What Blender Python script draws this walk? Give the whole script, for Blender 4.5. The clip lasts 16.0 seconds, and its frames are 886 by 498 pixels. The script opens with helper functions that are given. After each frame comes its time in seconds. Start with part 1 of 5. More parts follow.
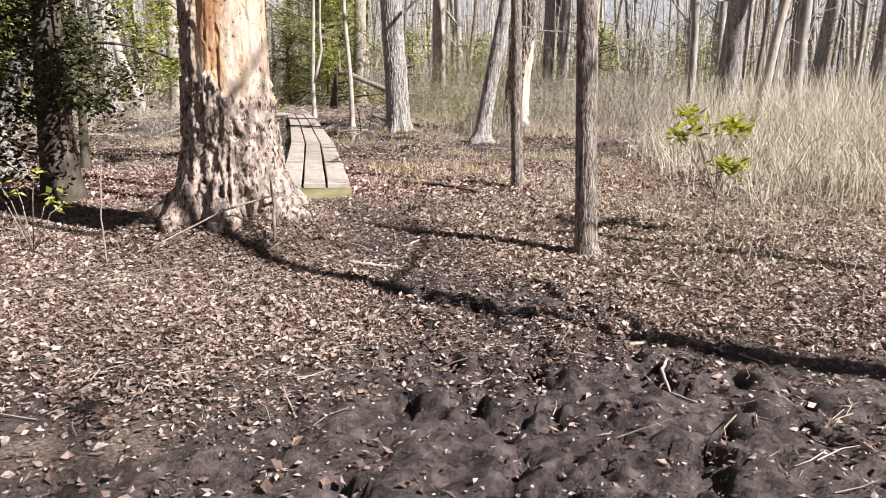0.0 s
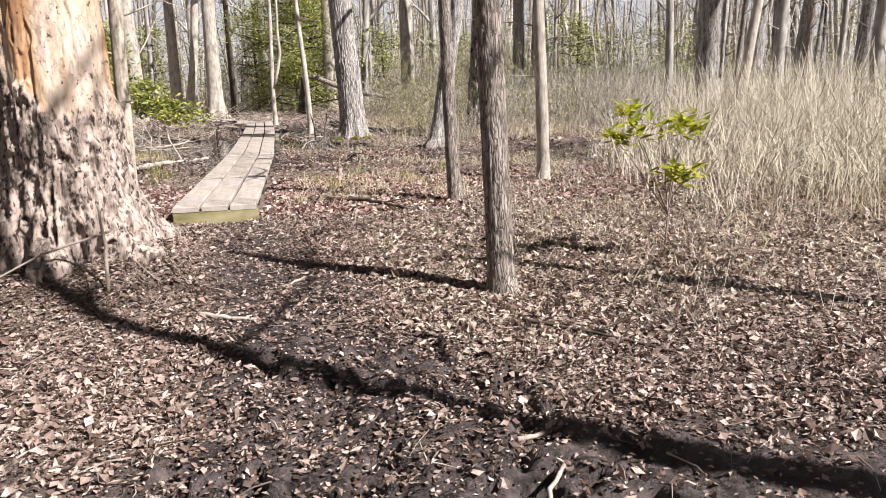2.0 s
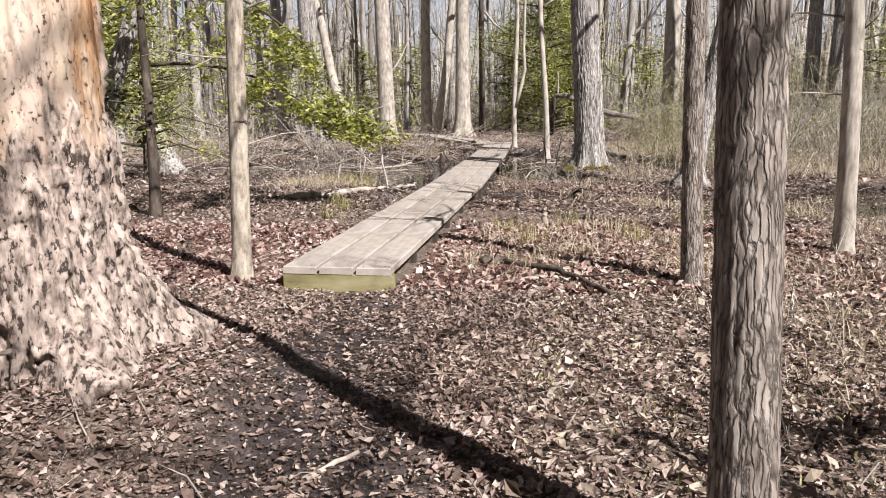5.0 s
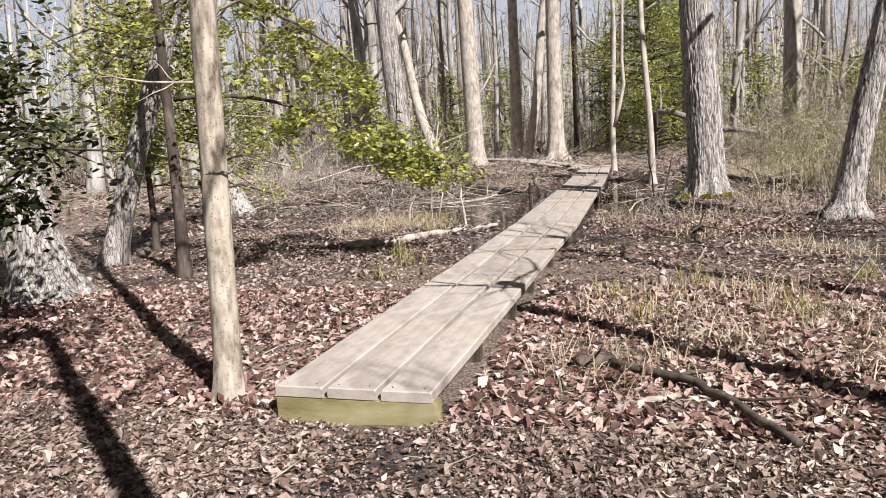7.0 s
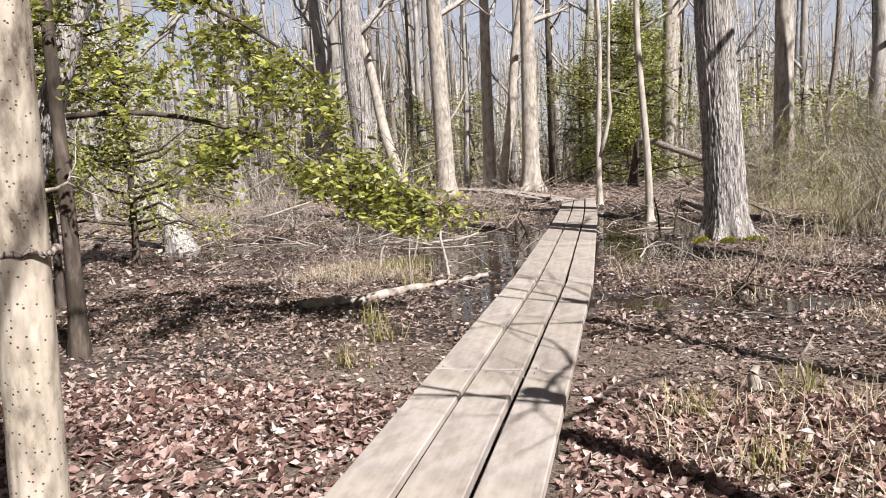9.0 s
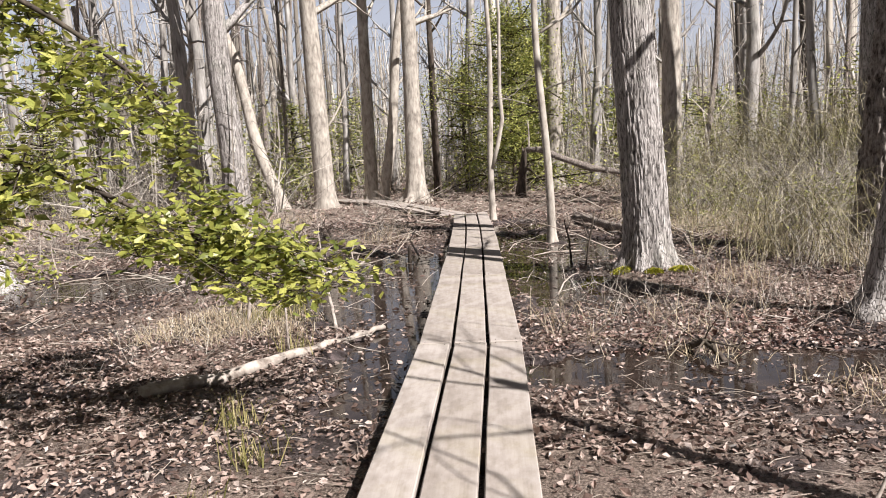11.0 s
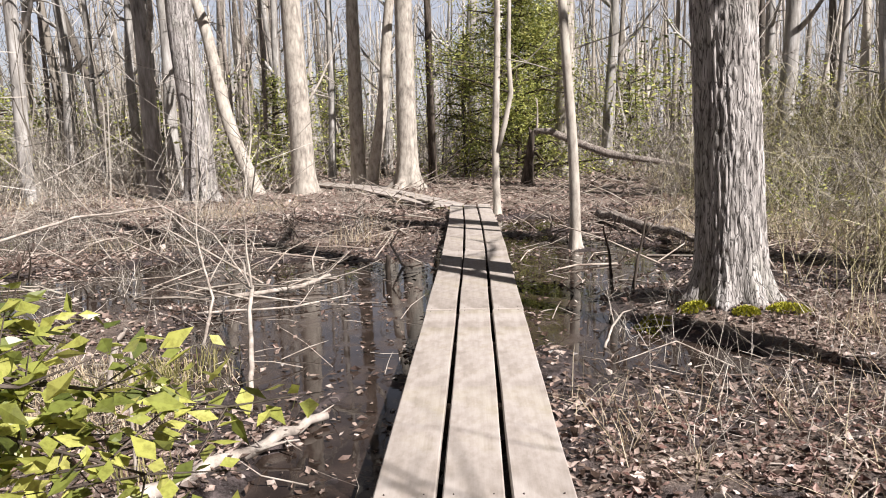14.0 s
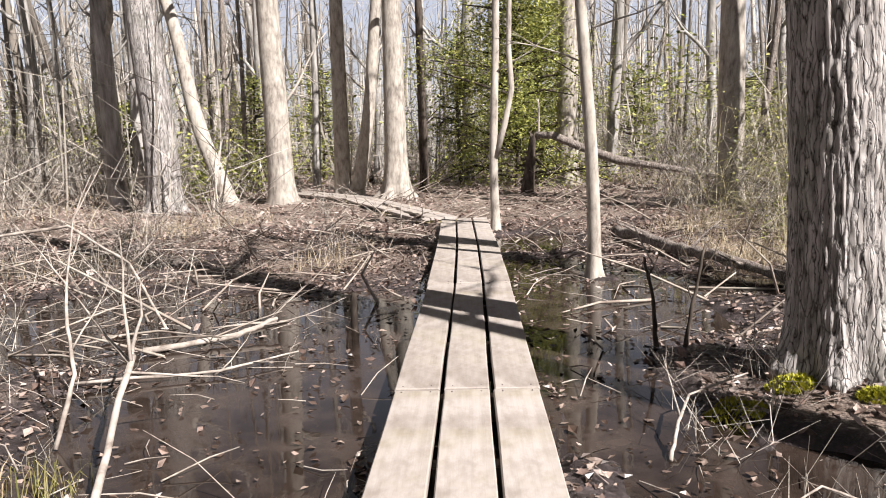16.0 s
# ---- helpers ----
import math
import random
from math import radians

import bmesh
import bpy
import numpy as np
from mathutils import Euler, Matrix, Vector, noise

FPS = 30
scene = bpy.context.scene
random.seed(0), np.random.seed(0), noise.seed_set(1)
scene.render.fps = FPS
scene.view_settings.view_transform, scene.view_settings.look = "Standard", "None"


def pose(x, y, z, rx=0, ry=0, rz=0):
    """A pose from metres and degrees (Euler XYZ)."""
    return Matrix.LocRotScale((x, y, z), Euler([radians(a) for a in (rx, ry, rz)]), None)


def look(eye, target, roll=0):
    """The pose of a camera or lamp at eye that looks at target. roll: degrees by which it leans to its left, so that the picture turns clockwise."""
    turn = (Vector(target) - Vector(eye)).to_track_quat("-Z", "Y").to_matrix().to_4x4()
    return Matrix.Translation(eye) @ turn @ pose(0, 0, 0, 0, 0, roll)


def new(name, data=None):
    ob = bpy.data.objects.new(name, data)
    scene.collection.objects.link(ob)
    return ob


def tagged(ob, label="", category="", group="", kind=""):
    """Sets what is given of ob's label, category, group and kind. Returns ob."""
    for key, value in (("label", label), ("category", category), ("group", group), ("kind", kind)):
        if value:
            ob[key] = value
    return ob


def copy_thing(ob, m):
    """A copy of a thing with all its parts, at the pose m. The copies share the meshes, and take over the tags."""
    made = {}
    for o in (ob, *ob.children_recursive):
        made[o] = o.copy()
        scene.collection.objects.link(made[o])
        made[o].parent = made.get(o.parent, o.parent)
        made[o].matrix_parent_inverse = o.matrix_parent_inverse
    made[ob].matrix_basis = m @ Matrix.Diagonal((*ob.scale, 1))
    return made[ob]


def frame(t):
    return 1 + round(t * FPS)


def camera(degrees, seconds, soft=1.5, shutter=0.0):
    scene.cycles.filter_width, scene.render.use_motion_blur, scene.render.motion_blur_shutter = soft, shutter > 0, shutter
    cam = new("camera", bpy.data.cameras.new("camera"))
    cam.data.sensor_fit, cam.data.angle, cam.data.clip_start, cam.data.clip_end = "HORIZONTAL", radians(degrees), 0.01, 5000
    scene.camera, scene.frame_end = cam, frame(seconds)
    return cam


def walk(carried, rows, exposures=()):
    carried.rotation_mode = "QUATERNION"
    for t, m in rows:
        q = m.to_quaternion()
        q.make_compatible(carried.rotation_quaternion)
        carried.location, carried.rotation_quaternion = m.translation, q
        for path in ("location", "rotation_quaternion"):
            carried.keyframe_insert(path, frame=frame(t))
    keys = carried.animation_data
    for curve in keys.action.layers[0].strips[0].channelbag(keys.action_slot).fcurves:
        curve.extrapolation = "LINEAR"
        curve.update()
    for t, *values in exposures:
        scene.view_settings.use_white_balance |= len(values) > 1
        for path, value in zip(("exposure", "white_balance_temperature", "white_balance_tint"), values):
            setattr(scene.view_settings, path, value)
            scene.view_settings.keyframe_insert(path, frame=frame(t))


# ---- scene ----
cam = camera(61.2, 16.0, soft=1.0)
PATH = [
    (0, (-0.056, -9.87, 1.561), (0.287, -7.951, 1.114), 0.2),
    (0.5, (0.128, -9.572, 1.54), (0.548, -7.68, 1.046), 0.0),
    (1, (0.415, -9.271, 1.51), (0.92, -7.407, 0.99), -0.7),
    (1.5, (0.719, -9.003, 1.538), (1.202, -7.128, 1.037), -1.4),
    (2, (0.992, -8.704, 1.534), (1.349, -6.788, 1.088), -1.8),
    (2.5, (1.327, -8.407, 1.564), (1.527, -6.456, 1.172), -2.1),
    (3, (1.622, -8.094, 1.566), (1.686, -6.128, 1.204), -2.1),
    (3.5, (1.68, -7.641, 1.534), (1.639, -5.674, 1.178), -1.9),
    (4, (1.74, -7.066, 1.537), (1.617, -5.104, 1.167), -1.7),
    (4.5, (1.859, -6.419, 1.532), (1.646, -4.468, 1.151), -1.5),
    (5, (1.818, -5.758, 1.493), (1.506, -3.82, 1.113), -1.1),
    (5.2, (1.821, -5.545, 1.52), (1.467, -3.613, 1.145), -1.2),
    (7.3, (1.519, -3.193, 1.537), (0.948, -1.301, 1.229), -3.8),
    (7.5, (1.411, -2.96, 1.518), (0.852, -1.065, 1.208), -3.5),
    (8, (1.205, -2.449, 1.553), (0.685, -0.542, 1.255), -2.6),
    (8.1, (1.176, -2.328, 1.536), (0.662, -0.418, 1.239), -2.3),
    (8.2, (1.136, -2.217, 1.529), (0.627, -0.304, 1.237), -2.3),
    (10.3, (0.398, -0.44, 1.742), (0.062, 1.52, 1.526), -3.9),
    (10.5, (0.353, -0.227, 1.726), (0.059, 1.739, 1.505), -3.8),
    (11, (0.32, 0.348, 1.84), (0.171, 2.326, 1.583), -3.1),
    (11.5, (0.296, 0.89, 1.848), (0.264, 2.869, 1.565), -2.2),
    (12, (0.268, 1.427, 1.84), (0.297, 3.405, 1.544), -1.4),
    (12.5, (0.245, 1.965, 1.824), (0.27, 3.943, 1.526), -0.9),
    (13, (0.192, 2.518, 1.814), (0.159, 4.495, 1.517), -1.0),
    (13.5, (0.163, 3.114, 1.779), (0.069, 5.089, 1.479), -1.3),
    (14, (0.15, 3.715, 1.757), (0.01, 5.687, 1.454), -1.9),
    (14.5, (0.129, 4.299, 1.757), (-0.03, 6.269, 1.452), -2.0),
    (15, (0.128, 4.881, 1.718), (-0.034, 6.852, 1.418), -2.2),
    (15.5, (0.087, 5.459, 1.687), (-0.062, 7.432, 1.395), -1.8),
    (16, (0.115, 6.012, 1.673), (-0.014, 7.987, 1.388), -1.9),
]
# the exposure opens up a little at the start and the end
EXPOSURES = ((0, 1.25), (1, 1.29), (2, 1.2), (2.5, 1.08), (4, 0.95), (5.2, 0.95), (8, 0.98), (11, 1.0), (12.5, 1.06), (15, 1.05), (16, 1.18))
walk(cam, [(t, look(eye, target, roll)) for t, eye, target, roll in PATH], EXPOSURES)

# ---- world, sun ----
SUN_FROM = Vector((0.762, -0.648, 0)).normalized()
SUN_UP = radians(43)
world = bpy.data.worlds.new("world")
scene.world = world
world.use_nodes = True
wn = world.node_tree
sky = wn.nodes.new("ShaderNodeTexSky")
sky.sky_type, sky.sun_disc = "NISHITA", False
sky.sun_elevation, sky.sun_rotation = SUN_UP, math.atan2(SUN_FROM.x, SUN_FROM.y)
sky.air_density, sky.dust_density, sky.ozone_density = 1.0, 1.5, 1.0
veil = wn.nodes.new("ShaderNodeMix")
veil.data_type = "RGBA"
veil.inputs[0].default_value = 0.62
veil.inputs[7].default_value = (6.2, 5.95, 6.7, 1)
wn.links.new(sky.outputs[0], veil.inputs[6])
# sky graded by hand: brightened at the horizon, dimmed overhead to keep shadows deep
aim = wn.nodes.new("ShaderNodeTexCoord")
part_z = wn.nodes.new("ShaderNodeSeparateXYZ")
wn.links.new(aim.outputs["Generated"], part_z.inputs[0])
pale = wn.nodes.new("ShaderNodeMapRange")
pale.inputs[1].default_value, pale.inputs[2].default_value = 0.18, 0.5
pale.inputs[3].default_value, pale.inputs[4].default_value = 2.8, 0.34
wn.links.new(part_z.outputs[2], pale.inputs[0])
sky_grade = wn.nodes.new("ShaderNodeVectorMath")
sky_grade.operation = "SCALE"
wn.links.new(veil.outputs[2], sky_grade.inputs[0])
wn.links.new(pale.outputs[0], sky_grade.inputs["Scale"])
wn.links.new(sky_grade.outputs[0], wn.nodes["Background"].inputs[0])
wn.nodes["Background"].inputs[1].default_value = 0.02
sun = new("sun", bpy.data.lights.new("sun", "SUN"))
sun.data.energy, sun.data.angle, sun.data.color = 5.0, radians(0.5), (1.0, 0.955, 0.93)
away = Vector((SUN_FROM.x * math.cos(SUN_UP), SUN_FROM.y * math.cos(SUN_UP), math.sin(SUN_UP)))
sun.matrix_world = look(away * 60, (0, 0, 0))

# ---- noise and mesh tools ----
rng = np.random.default_rng(7)


def lattice(i, j, k, seed):
    i, j, k = (np.asarray(a, np.int64) & 0xFFFF for a in (i, j, k))
    h = (i * 374761393 + j * 668265263 + k * 1274126177 + seed * 974711) & 0xFFFFFFFF
    h = ((h ^ (h >> 13)) * 1274126177) & 0xFFFFFFFF
    h = ((h ^ (h >> 16)) * 1540483477) & 0xFFFFFFFF
    return (h ^ (h >> 15)) / 4294967295.0


def noise3(x, y, z, seed=0):
    """Value noise from 0 to 1 on arrays."""
    x, y, z = np.broadcast_arrays(np.asarray(x, float), np.asarray(y, float), np.asarray(z, float))
    i, j, k = (np.floor(v).astype(np.int64) for v in (x, y, z))
    u, v, w = x - i, y - j, z - k
    u, v, w = (a * a * (3 - 2 * a) for a in (u, v, w))
    total = 0
    for a in (0, 1):
        for b in (0, 1):
            for c in (0, 1):
                total = total + lattice(i + a, j + b, k + c, seed) * (u if a else 1 - u) * (v if b else 1 - v) * (w if c else 1 - w)
    return total


def fbm(x, y, z=0.0, seed=0, octaves=3):
    total, size, norm = 0, 1.0, 0
    for o in range(octaves):
        total = total + size * noise3(x * 2 ** o, y * 2 ** o, z * 2 ** o, seed + o)
        norm += size
        size *= 0.5
    return total / norm


def smooth(a, b, v):
    s = np.clip((v - a) / (b - a), 0, 1)
    return s * s * (3 - 2 * s)


def mesh_of(name, verts, faces, material, shade=True, attribute=None):
    """A mesh from arrays: faces is an array of quads or triangles, or a list of such arrays."""
    faces = faces if isinstance(faces, list) else [faces]
    me = bpy.data.meshes.new(name)
    verts = np.asarray(verts, np.float32)
    me.vertices.add(len(verts))
    me.vertices.foreach_set("co", verts.ravel())
    loops = np.concatenate([np.asarray(f, np.int32).ravel() for f in faces])
    sizes = np.concatenate([np.full(len(f), np.asarray(f).shape[1], np.int32) for f in faces])
    me.loops.add(len(loops))
    me.loops.foreach_set("vertex_index", loops)
    me.polygons.add(len(sizes))
    me.polygons.foreach_set("loop_start", np.concatenate([[0], np.cumsum(sizes)[:-1]]).astype(np.int32))
    me.polygons.foreach_set("use_smooth", np.full(len(sizes), shade, bool))
    if attribute is not None:
        for key, values in attribute.items():
            me.attributes.new(key, "FLOAT", "POINT").data.foreach_set("value", np.asarray(values, np.float32))
    me.update(calc_edges=True)
    me.validate()
    me.materials.append(material)
    return me


def put(name, me, parent=None, label="", at=None):
    ob = new(name, me)
    if parent is not None:
        ob.parent = parent
    if at is not None:
        ob.matrix_basis = at
    if label:
        tagged(ob, label)
    return ob


def part(name, bm, material, parent, label=""):
    me = bpy.data.meshes.new(name)
    bm.to_mesh(me)
    bm.free()
    me.materials.append(material)
    return put(name, me, parent, label)


def thing(name, x, y, z, label, category, group="", turn=0.0):
    ob = new(name)
    ob.empty_display_size = 0.2
    ob.matrix_basis = pose(x, y, z, 0, 0, turn)
    return tagged(ob, label, category, group)


def tube(points, radii, sides=6, closed=True):
    """Vertices and quads of one bent tube."""
    p = np.asarray(points, float)
    r = np.asarray(radii, float)
    n = len(p)
    d = np.gradient(p, axis=0)
    d /= np.linalg.norm(d, axis=1)[:, None] + 1e-9
    up = np.where(np.abs(d[:, 2:3]) > 0.9, [[1.0, 0, 0]], [[0, 0, 1.0]])
    a = np.cross(d, up)
    a /= np.linalg.norm(a, axis=1)[:, None] + 1e-9
    b = np.cross(d, a)
    th = np.linspace(0, 2 * np.pi, sides, endpoint=False)
    v = p[:, None] + r[:, None, None] * (np.cos(th)[None, :, None] * a[:, None] + np.sin(th)[None, :, None] * b[:, None])
    i, j = np.meshgrid(np.arange(n - 1), np.arange(sides), indexing="ij")
    q = np.stack([i * sides + j, i * sides + (j + 1) % sides, (i + 1) * sides + (j + 1) % sides, (i + 1) * sides + j], -1).reshape(-1, 4)
    v = v.reshape(-1, 3)
    if closed:
        v = np.vstack([v, p[:1], p[-1:]])
        k = np.arange(sides)
        cap0 = np.stack([np.full(sides, n * sides), (k + 1) % sides, k, k], -1)
        cap1 = np.stack([np.full(sides, n * sides + 1), (n - 1) * sides + k, (n - 1) * sides + (k + 1) % sides], -1)
        return v, [q, cap0[:, :3], cap1]
    return v, [q]


def join(pieces):
    """Joins (verts, [face arrays]) pieces into one."""
    vs, quads, tris, base = [], [], [], 0
    for v, fs in pieces:
        vs.append(v)
        for f in fs:
            (quads if f.shape[1] == 4 else tris).append(f + base)
        base += len(v)
    out = [np.concatenate(s) for s in (quads, tris) if s]
    return np.concatenate(vs), out


def sticks(p0, p1, r0, r1, sides=3):
    """Many straight tapered sticks at once."""
    p0, p1 = np.asarray(p0, float), np.asarray(p1, float)
    m = len(p0)
    d = p1 - p0
    d /= np.linalg.norm(d, axis=1)[:, None] + 1e-9
    up = np.where(np.abs(d[:, 2:3]) > 0.9, [[1.0, 0, 0]], [[0, 0, 1.0]])
    a = np.cross(d, up)
    a /= np.linalg.norm(a, axis=1)[:, None] + 1e-9
    b = np.cross(d, a)
    th = np.linspace(0, 2 * np.pi, sides, endpoint=False)
    ring = np.cos(th)[None, :, None] * a[:, None] + np.sin(th)[None, :, None] * b[:, None]
    r0, r1 = np.broadcast_to(r0, m), np.broadcast_to(r1, m)
    v = np.concatenate([p0[:, None] + ring * r0[:, None, None], p1[:, None] + ring * r1[:, None, None]], 1)
    k = np.arange(sides)
    q = np.stack([k, (k + 1) % sides, (k + 1) % sides + sides, k + sides], -1)
    f = (np.arange(m) * 2 * sides)[:, None, None] + q[None]
    return v.reshape(-1, 3), [f.reshape(-1, 4)]


def blades(p, direction, normal, length, width, curl=0.2):
    """Many leaves: a pointed, folded, curled outline of six corners and four triangles each."""
    m = len(p)
    d = direction / (np.linalg.norm(direction, axis=1)[:, None] + 1e-9)
    s = np.cross(normal, d)
    s /= np.linalg.norm(s, axis=1)[:, None] + 1e-9
    up = np.cross(d, s)
    L, W = (np.broadcast_to(q, m)[:, None] for q in (length, width))
    C = np.broadcast_to(curl, m)[:, None]
    v = np.stack([p, p + d * L * 0.38 + s * W * 0.5 + up * C * L * 0.35, p + d * L * 0.45 - up * C * L * 0.05,
                  p + d * L * 0.42 - s * W * 0.5 + up * C * L * 0.45, p + d * L + up * C * L * 0.4], 1)
    t = np.array([[0, 1, 2], [0, 2, 3], [1, 4, 2], [2, 4, 3]])
    f = (np.arange(m) * 5)[:, None, None] + t[None]
    return v.reshape(-1, 3), [f.reshape(-1, 3)]


def ribbons(p, direction, length, width, droop, g):
    """Many grass blades: narrow strips that rise and bend over."""
    m = len(p)
    d = direction / (np.linalg.norm(direction, axis=1)[:, None] + 1e-9)
    a = g.uniform(0, 2 * np.pi, m)
    s = np.stack([np.cos(a), np.sin(a), np.zeros(m)], -1)
    L, W, D = (np.broadcast_to(q, m)[:, None] for q in (length, width, droop))
    flat = d * np.array([1, 1, 0])
    mid = p + d * L * 0.55
    tip = mid + (d * (1 - D) + flat * D * 1.6 - np.array([0, 0, 0.35]) * D) * L * 0.5
    v = np.stack([p - s * W / 2, p + s * W / 2, mid + s * W * 0.4, mid - s * W * 0.4, tip], 1)
    f = (np.arange(m) * 5)[:, None, None]
    return v.reshape(-1, 3), [(f + np.array([[0, 1, 2, 3]])[None]).reshape(-1, 4), (f + np.array([[3, 2, 4]])[None]).reshape(-1, 3)]


# ---- the lie of the land ----
POOLS = ((1.6, 9.6, 0.65, 0.55), (-0.8, 7.0, 0.55, 2.0), (-1.5, 11.6, 1.5, 3.3), (-3.6, 13.2, 2.4, 1.7), (-6.2, 12.2, 2.4, 1.4), (2.3, 6.55, 2.0, 0.6), (1.05, 10.1, 0.55, 1.3), (1.2, 14.4, 1.3, 2.6),
         (2.7, 14.8, 1.1, 0.9), (0.9, 12.2, 0.6, 1.1), (4.9, 5.4, 1.7, 1.5), (7.6, 6.4, 2.2, 1.7), (-0.1, 13.0, 0.75, 5.6), (-7.5, 17.5, 3.2, 1.5), (0.9, 18.6, 1.0, 1.2))
WATER = -0.075


def pool(x, y):
    """Over 0 inside the pools."""
    wx = x + 0.7 * (fbm(x * 0.9, y * 0.9, 0, 21) - 0.5) + 0.3 * (noise3(x * 4, y * 4, 0, 24) - 0.5)
    wy = y + 0.9 * (fbm(x * 0.9, y * 0.9, 5, 22) - 0.5) + 0.3 * (noise3(x * 4, y * 4, 3, 25) - 0.5)
    best = np.full(np.shape(x), -9.0)
    for cx, cy, rx, ry in POOLS:
        best = np.maximum(best, 1 - np.sqrt(((wx - cx) / rx) ** 2 + ((wy - cy) / ry) ** 2))
    return best


def trail(x, y):
    """1 on the bare trodden mud."""
    cx = np.interp(y, [-11, -8, -6.5, -5, -3.6, -2, -0.6, 0.4], [0.2, 0.3, 1.0, 1.15, 0.85, 0.6, 0.25, 0.1])
    w = np.interp(y, [-11, -8, -6.5, -5, -3.6, -2, -0.6, 0.4], [3.2, 2.9, 1.8, 1.0, 0.7, 0.7, 0.55, 0.4])
    d = np.abs(x - cx) / w + 0.9 * (fbm(x * 1.3, y * 1.3, 0, 31) - 0.5)
    return (1 - smooth(0.35, 1.25, d)) * (1 - smooth(-0.4, 0.5, y))


DENTS = [(1.05 + 0.05 * math.sin(i * 2.1) + 0.02 * i, -4.9 - 0.17 * i, 0.05 + 0.015 * math.sin(i * 3.3)) for i in range(18)]
DENTS += [(1.8 + 0.09 * math.sin(i * 1.7) + 0.04 * i, -5.3 - 0.21 * i, 0.065 + 0.02 * math.sin(i * 2.9)) for i in range(12)]
DENTS += [(0.75 + 0.12 * math.sin(i * 2.7), -4.6 - 0.3 * i, 0.06) for i in range(12)]
DENTS += [(2.35 + 0.14 * math.sin(i * 2.2), -6.0 - 0.2 * i, 0.07) for i in range(8)]


def land(x, y):
    x, y = np.asarray(x, float), np.asarray(y, float)
    z = 0.07 * (fbm(x * 0.35, y * 0.35, 0, 1) - 0.5) + 0.05 * (fbm(x * 2.2, y * 2.2, 0, 5, 4) - 0.5)
    mud = trail(x, y)
    z = z + mud * (0.15 + 0.85 * smooth(3.6, 5.2, -y)) * (0.1 * (fbm(x * 6.0, y * 4.2, 0, 9, 4) - 0.5) + 0.035 * (noise3(x * 17, y * 13, 0, 11) - 0.5) - 0.085 * smooth(0.58, 0.7, fbm(x * 5.5, y * 3.6, 3, 10, 3)) + 0.08 * (fbm(x * 13, y * 10, 0, 16, 3) - 0.5) + 0.04 * np.abs(2 * fbm(x * 7 - y * 3, y * 4 + x * 2, 2, 18, 3) - 1) - 0.02)
    xw, yw = x + 0.16 * (fbm(x * 5, y * 5, 0, 26) - 0.5), y + 0.22 * (fbm(x * 5, y * 5, 4, 27) - 0.5)
    for dx, dy, r in DENTS:
        z = z - 0.055 * np.exp(-(((xw - dx) / (r * 0.8)) ** 2 + ((yw - dy) / (r * 2.3)) ** 2) ** 1.2)
    wet = smooth(4.5, 7.0, y) * smooth(-14, -9, x) * (1 - smooth(24, 30, y))
    z = z - 0.03 * wet + wet * 0.06 * (fbm(x * 1.6, y * 1.6, 0, 12) - 0.45)
    z = z - smooth(-0.15, 0.3, pool(x, y)) * (0.14 - 0.16 * (fbm(x * 3.1, y * 3.1, 0, 15, 4) - 0.42))
    z = z + 0.13 * np.exp(-((x - 2.5) ** 2 + (y - 10.8) ** 2) / 0.8) + 0.1 * np.exp(-((x - 4.0) ** 2 + (y - 7.9) ** 2) / 0.25)
    z = z + 0.31 * np.exp(-(((x + 0.76) ** 2 + (y + 2.45) ** 2) / 1.1) ** 2) + 0.08 * np.exp(-((x - 1.4) ** 2 + (y - 15.3) ** 2) / 0.2)
    far = smooth(30, 80, np.hypot(x, y - 10))
    return z + far * 1.2 * (fbm(x * 0.03, y * 0.03, 0, 41) - 0.35)


def land_at(x, y):
    return float(land(np.array([x]), np.array([y]))[0])

# ---- materials ----
def shader(name):
    m = bpy.data.materials.new(name)
    m.use_nodes = True
    return m, m.node_tree, m.node_tree.nodes["Principled BSDF"]


def node(nt, kind, **values):
    n = nt.nodes.new("ShaderNode" + kind)
    for key, value in values.items():
        n.inputs[key.replace("_", " ")].default_value = value
    return n


def ramp(nt, source, stops):
    n = nt.nodes.new("ShaderNodeValToRGB")
    while len(n.color_ramp.elements) < len(stops):
        n.color_ramp.elements.new(0.5)
    for e, (at, c) in zip(n.color_ramp.elements, stops):
        e.position, e.color = at, (*c, 1)
    nt.links.new(source, n.inputs[0])
    return n.outputs[0]


def grain(nt, scale, stretch=(1, 1, 1), detail=6.0, rough=0.6, generated="Object"):
    c = nt.nodes.new("ShaderNodeTexCoord")
    mp = nt.nodes.new("ShaderNodeMapping")
    mp.inputs["Scale"].default_value = stretch
    nt.links.new(c.outputs[generated], mp.inputs["Vector"])
    t = node(nt, "TexNoise", Scale=scale, Detail=detail, Roughness=rough)
    nt.links.new(mp.outputs[0], t.inputs["Vector"])
    return t.outputs[0]


def blend(nt, how, a, b, factor):
    n = nt.nodes.new("ShaderNodeMix")
    n.data_type, n.blend_type = "RGBA", how
    for s, v in ((n.inputs[0], factor), (n.inputs[6], a), (n.inputs[7], b)):
        if isinstance(v, bpy.types.NodeSocket):
            nt.links.new(v, s)
        elif isinstance(v, tuple):
            s.default_value = (*v, 1)
        else:
            s.default_value = v
    return n.outputs[2]


def bump(nt, bsdf, height, strength, distance=0.01):
    b = node(nt, "Bump", Strength=strength, Distance=distance)
    nt.links.new(height, b.inputs["Height"])
    nt.links.new(b.outputs[0], bsdf.inputs["Normal"])


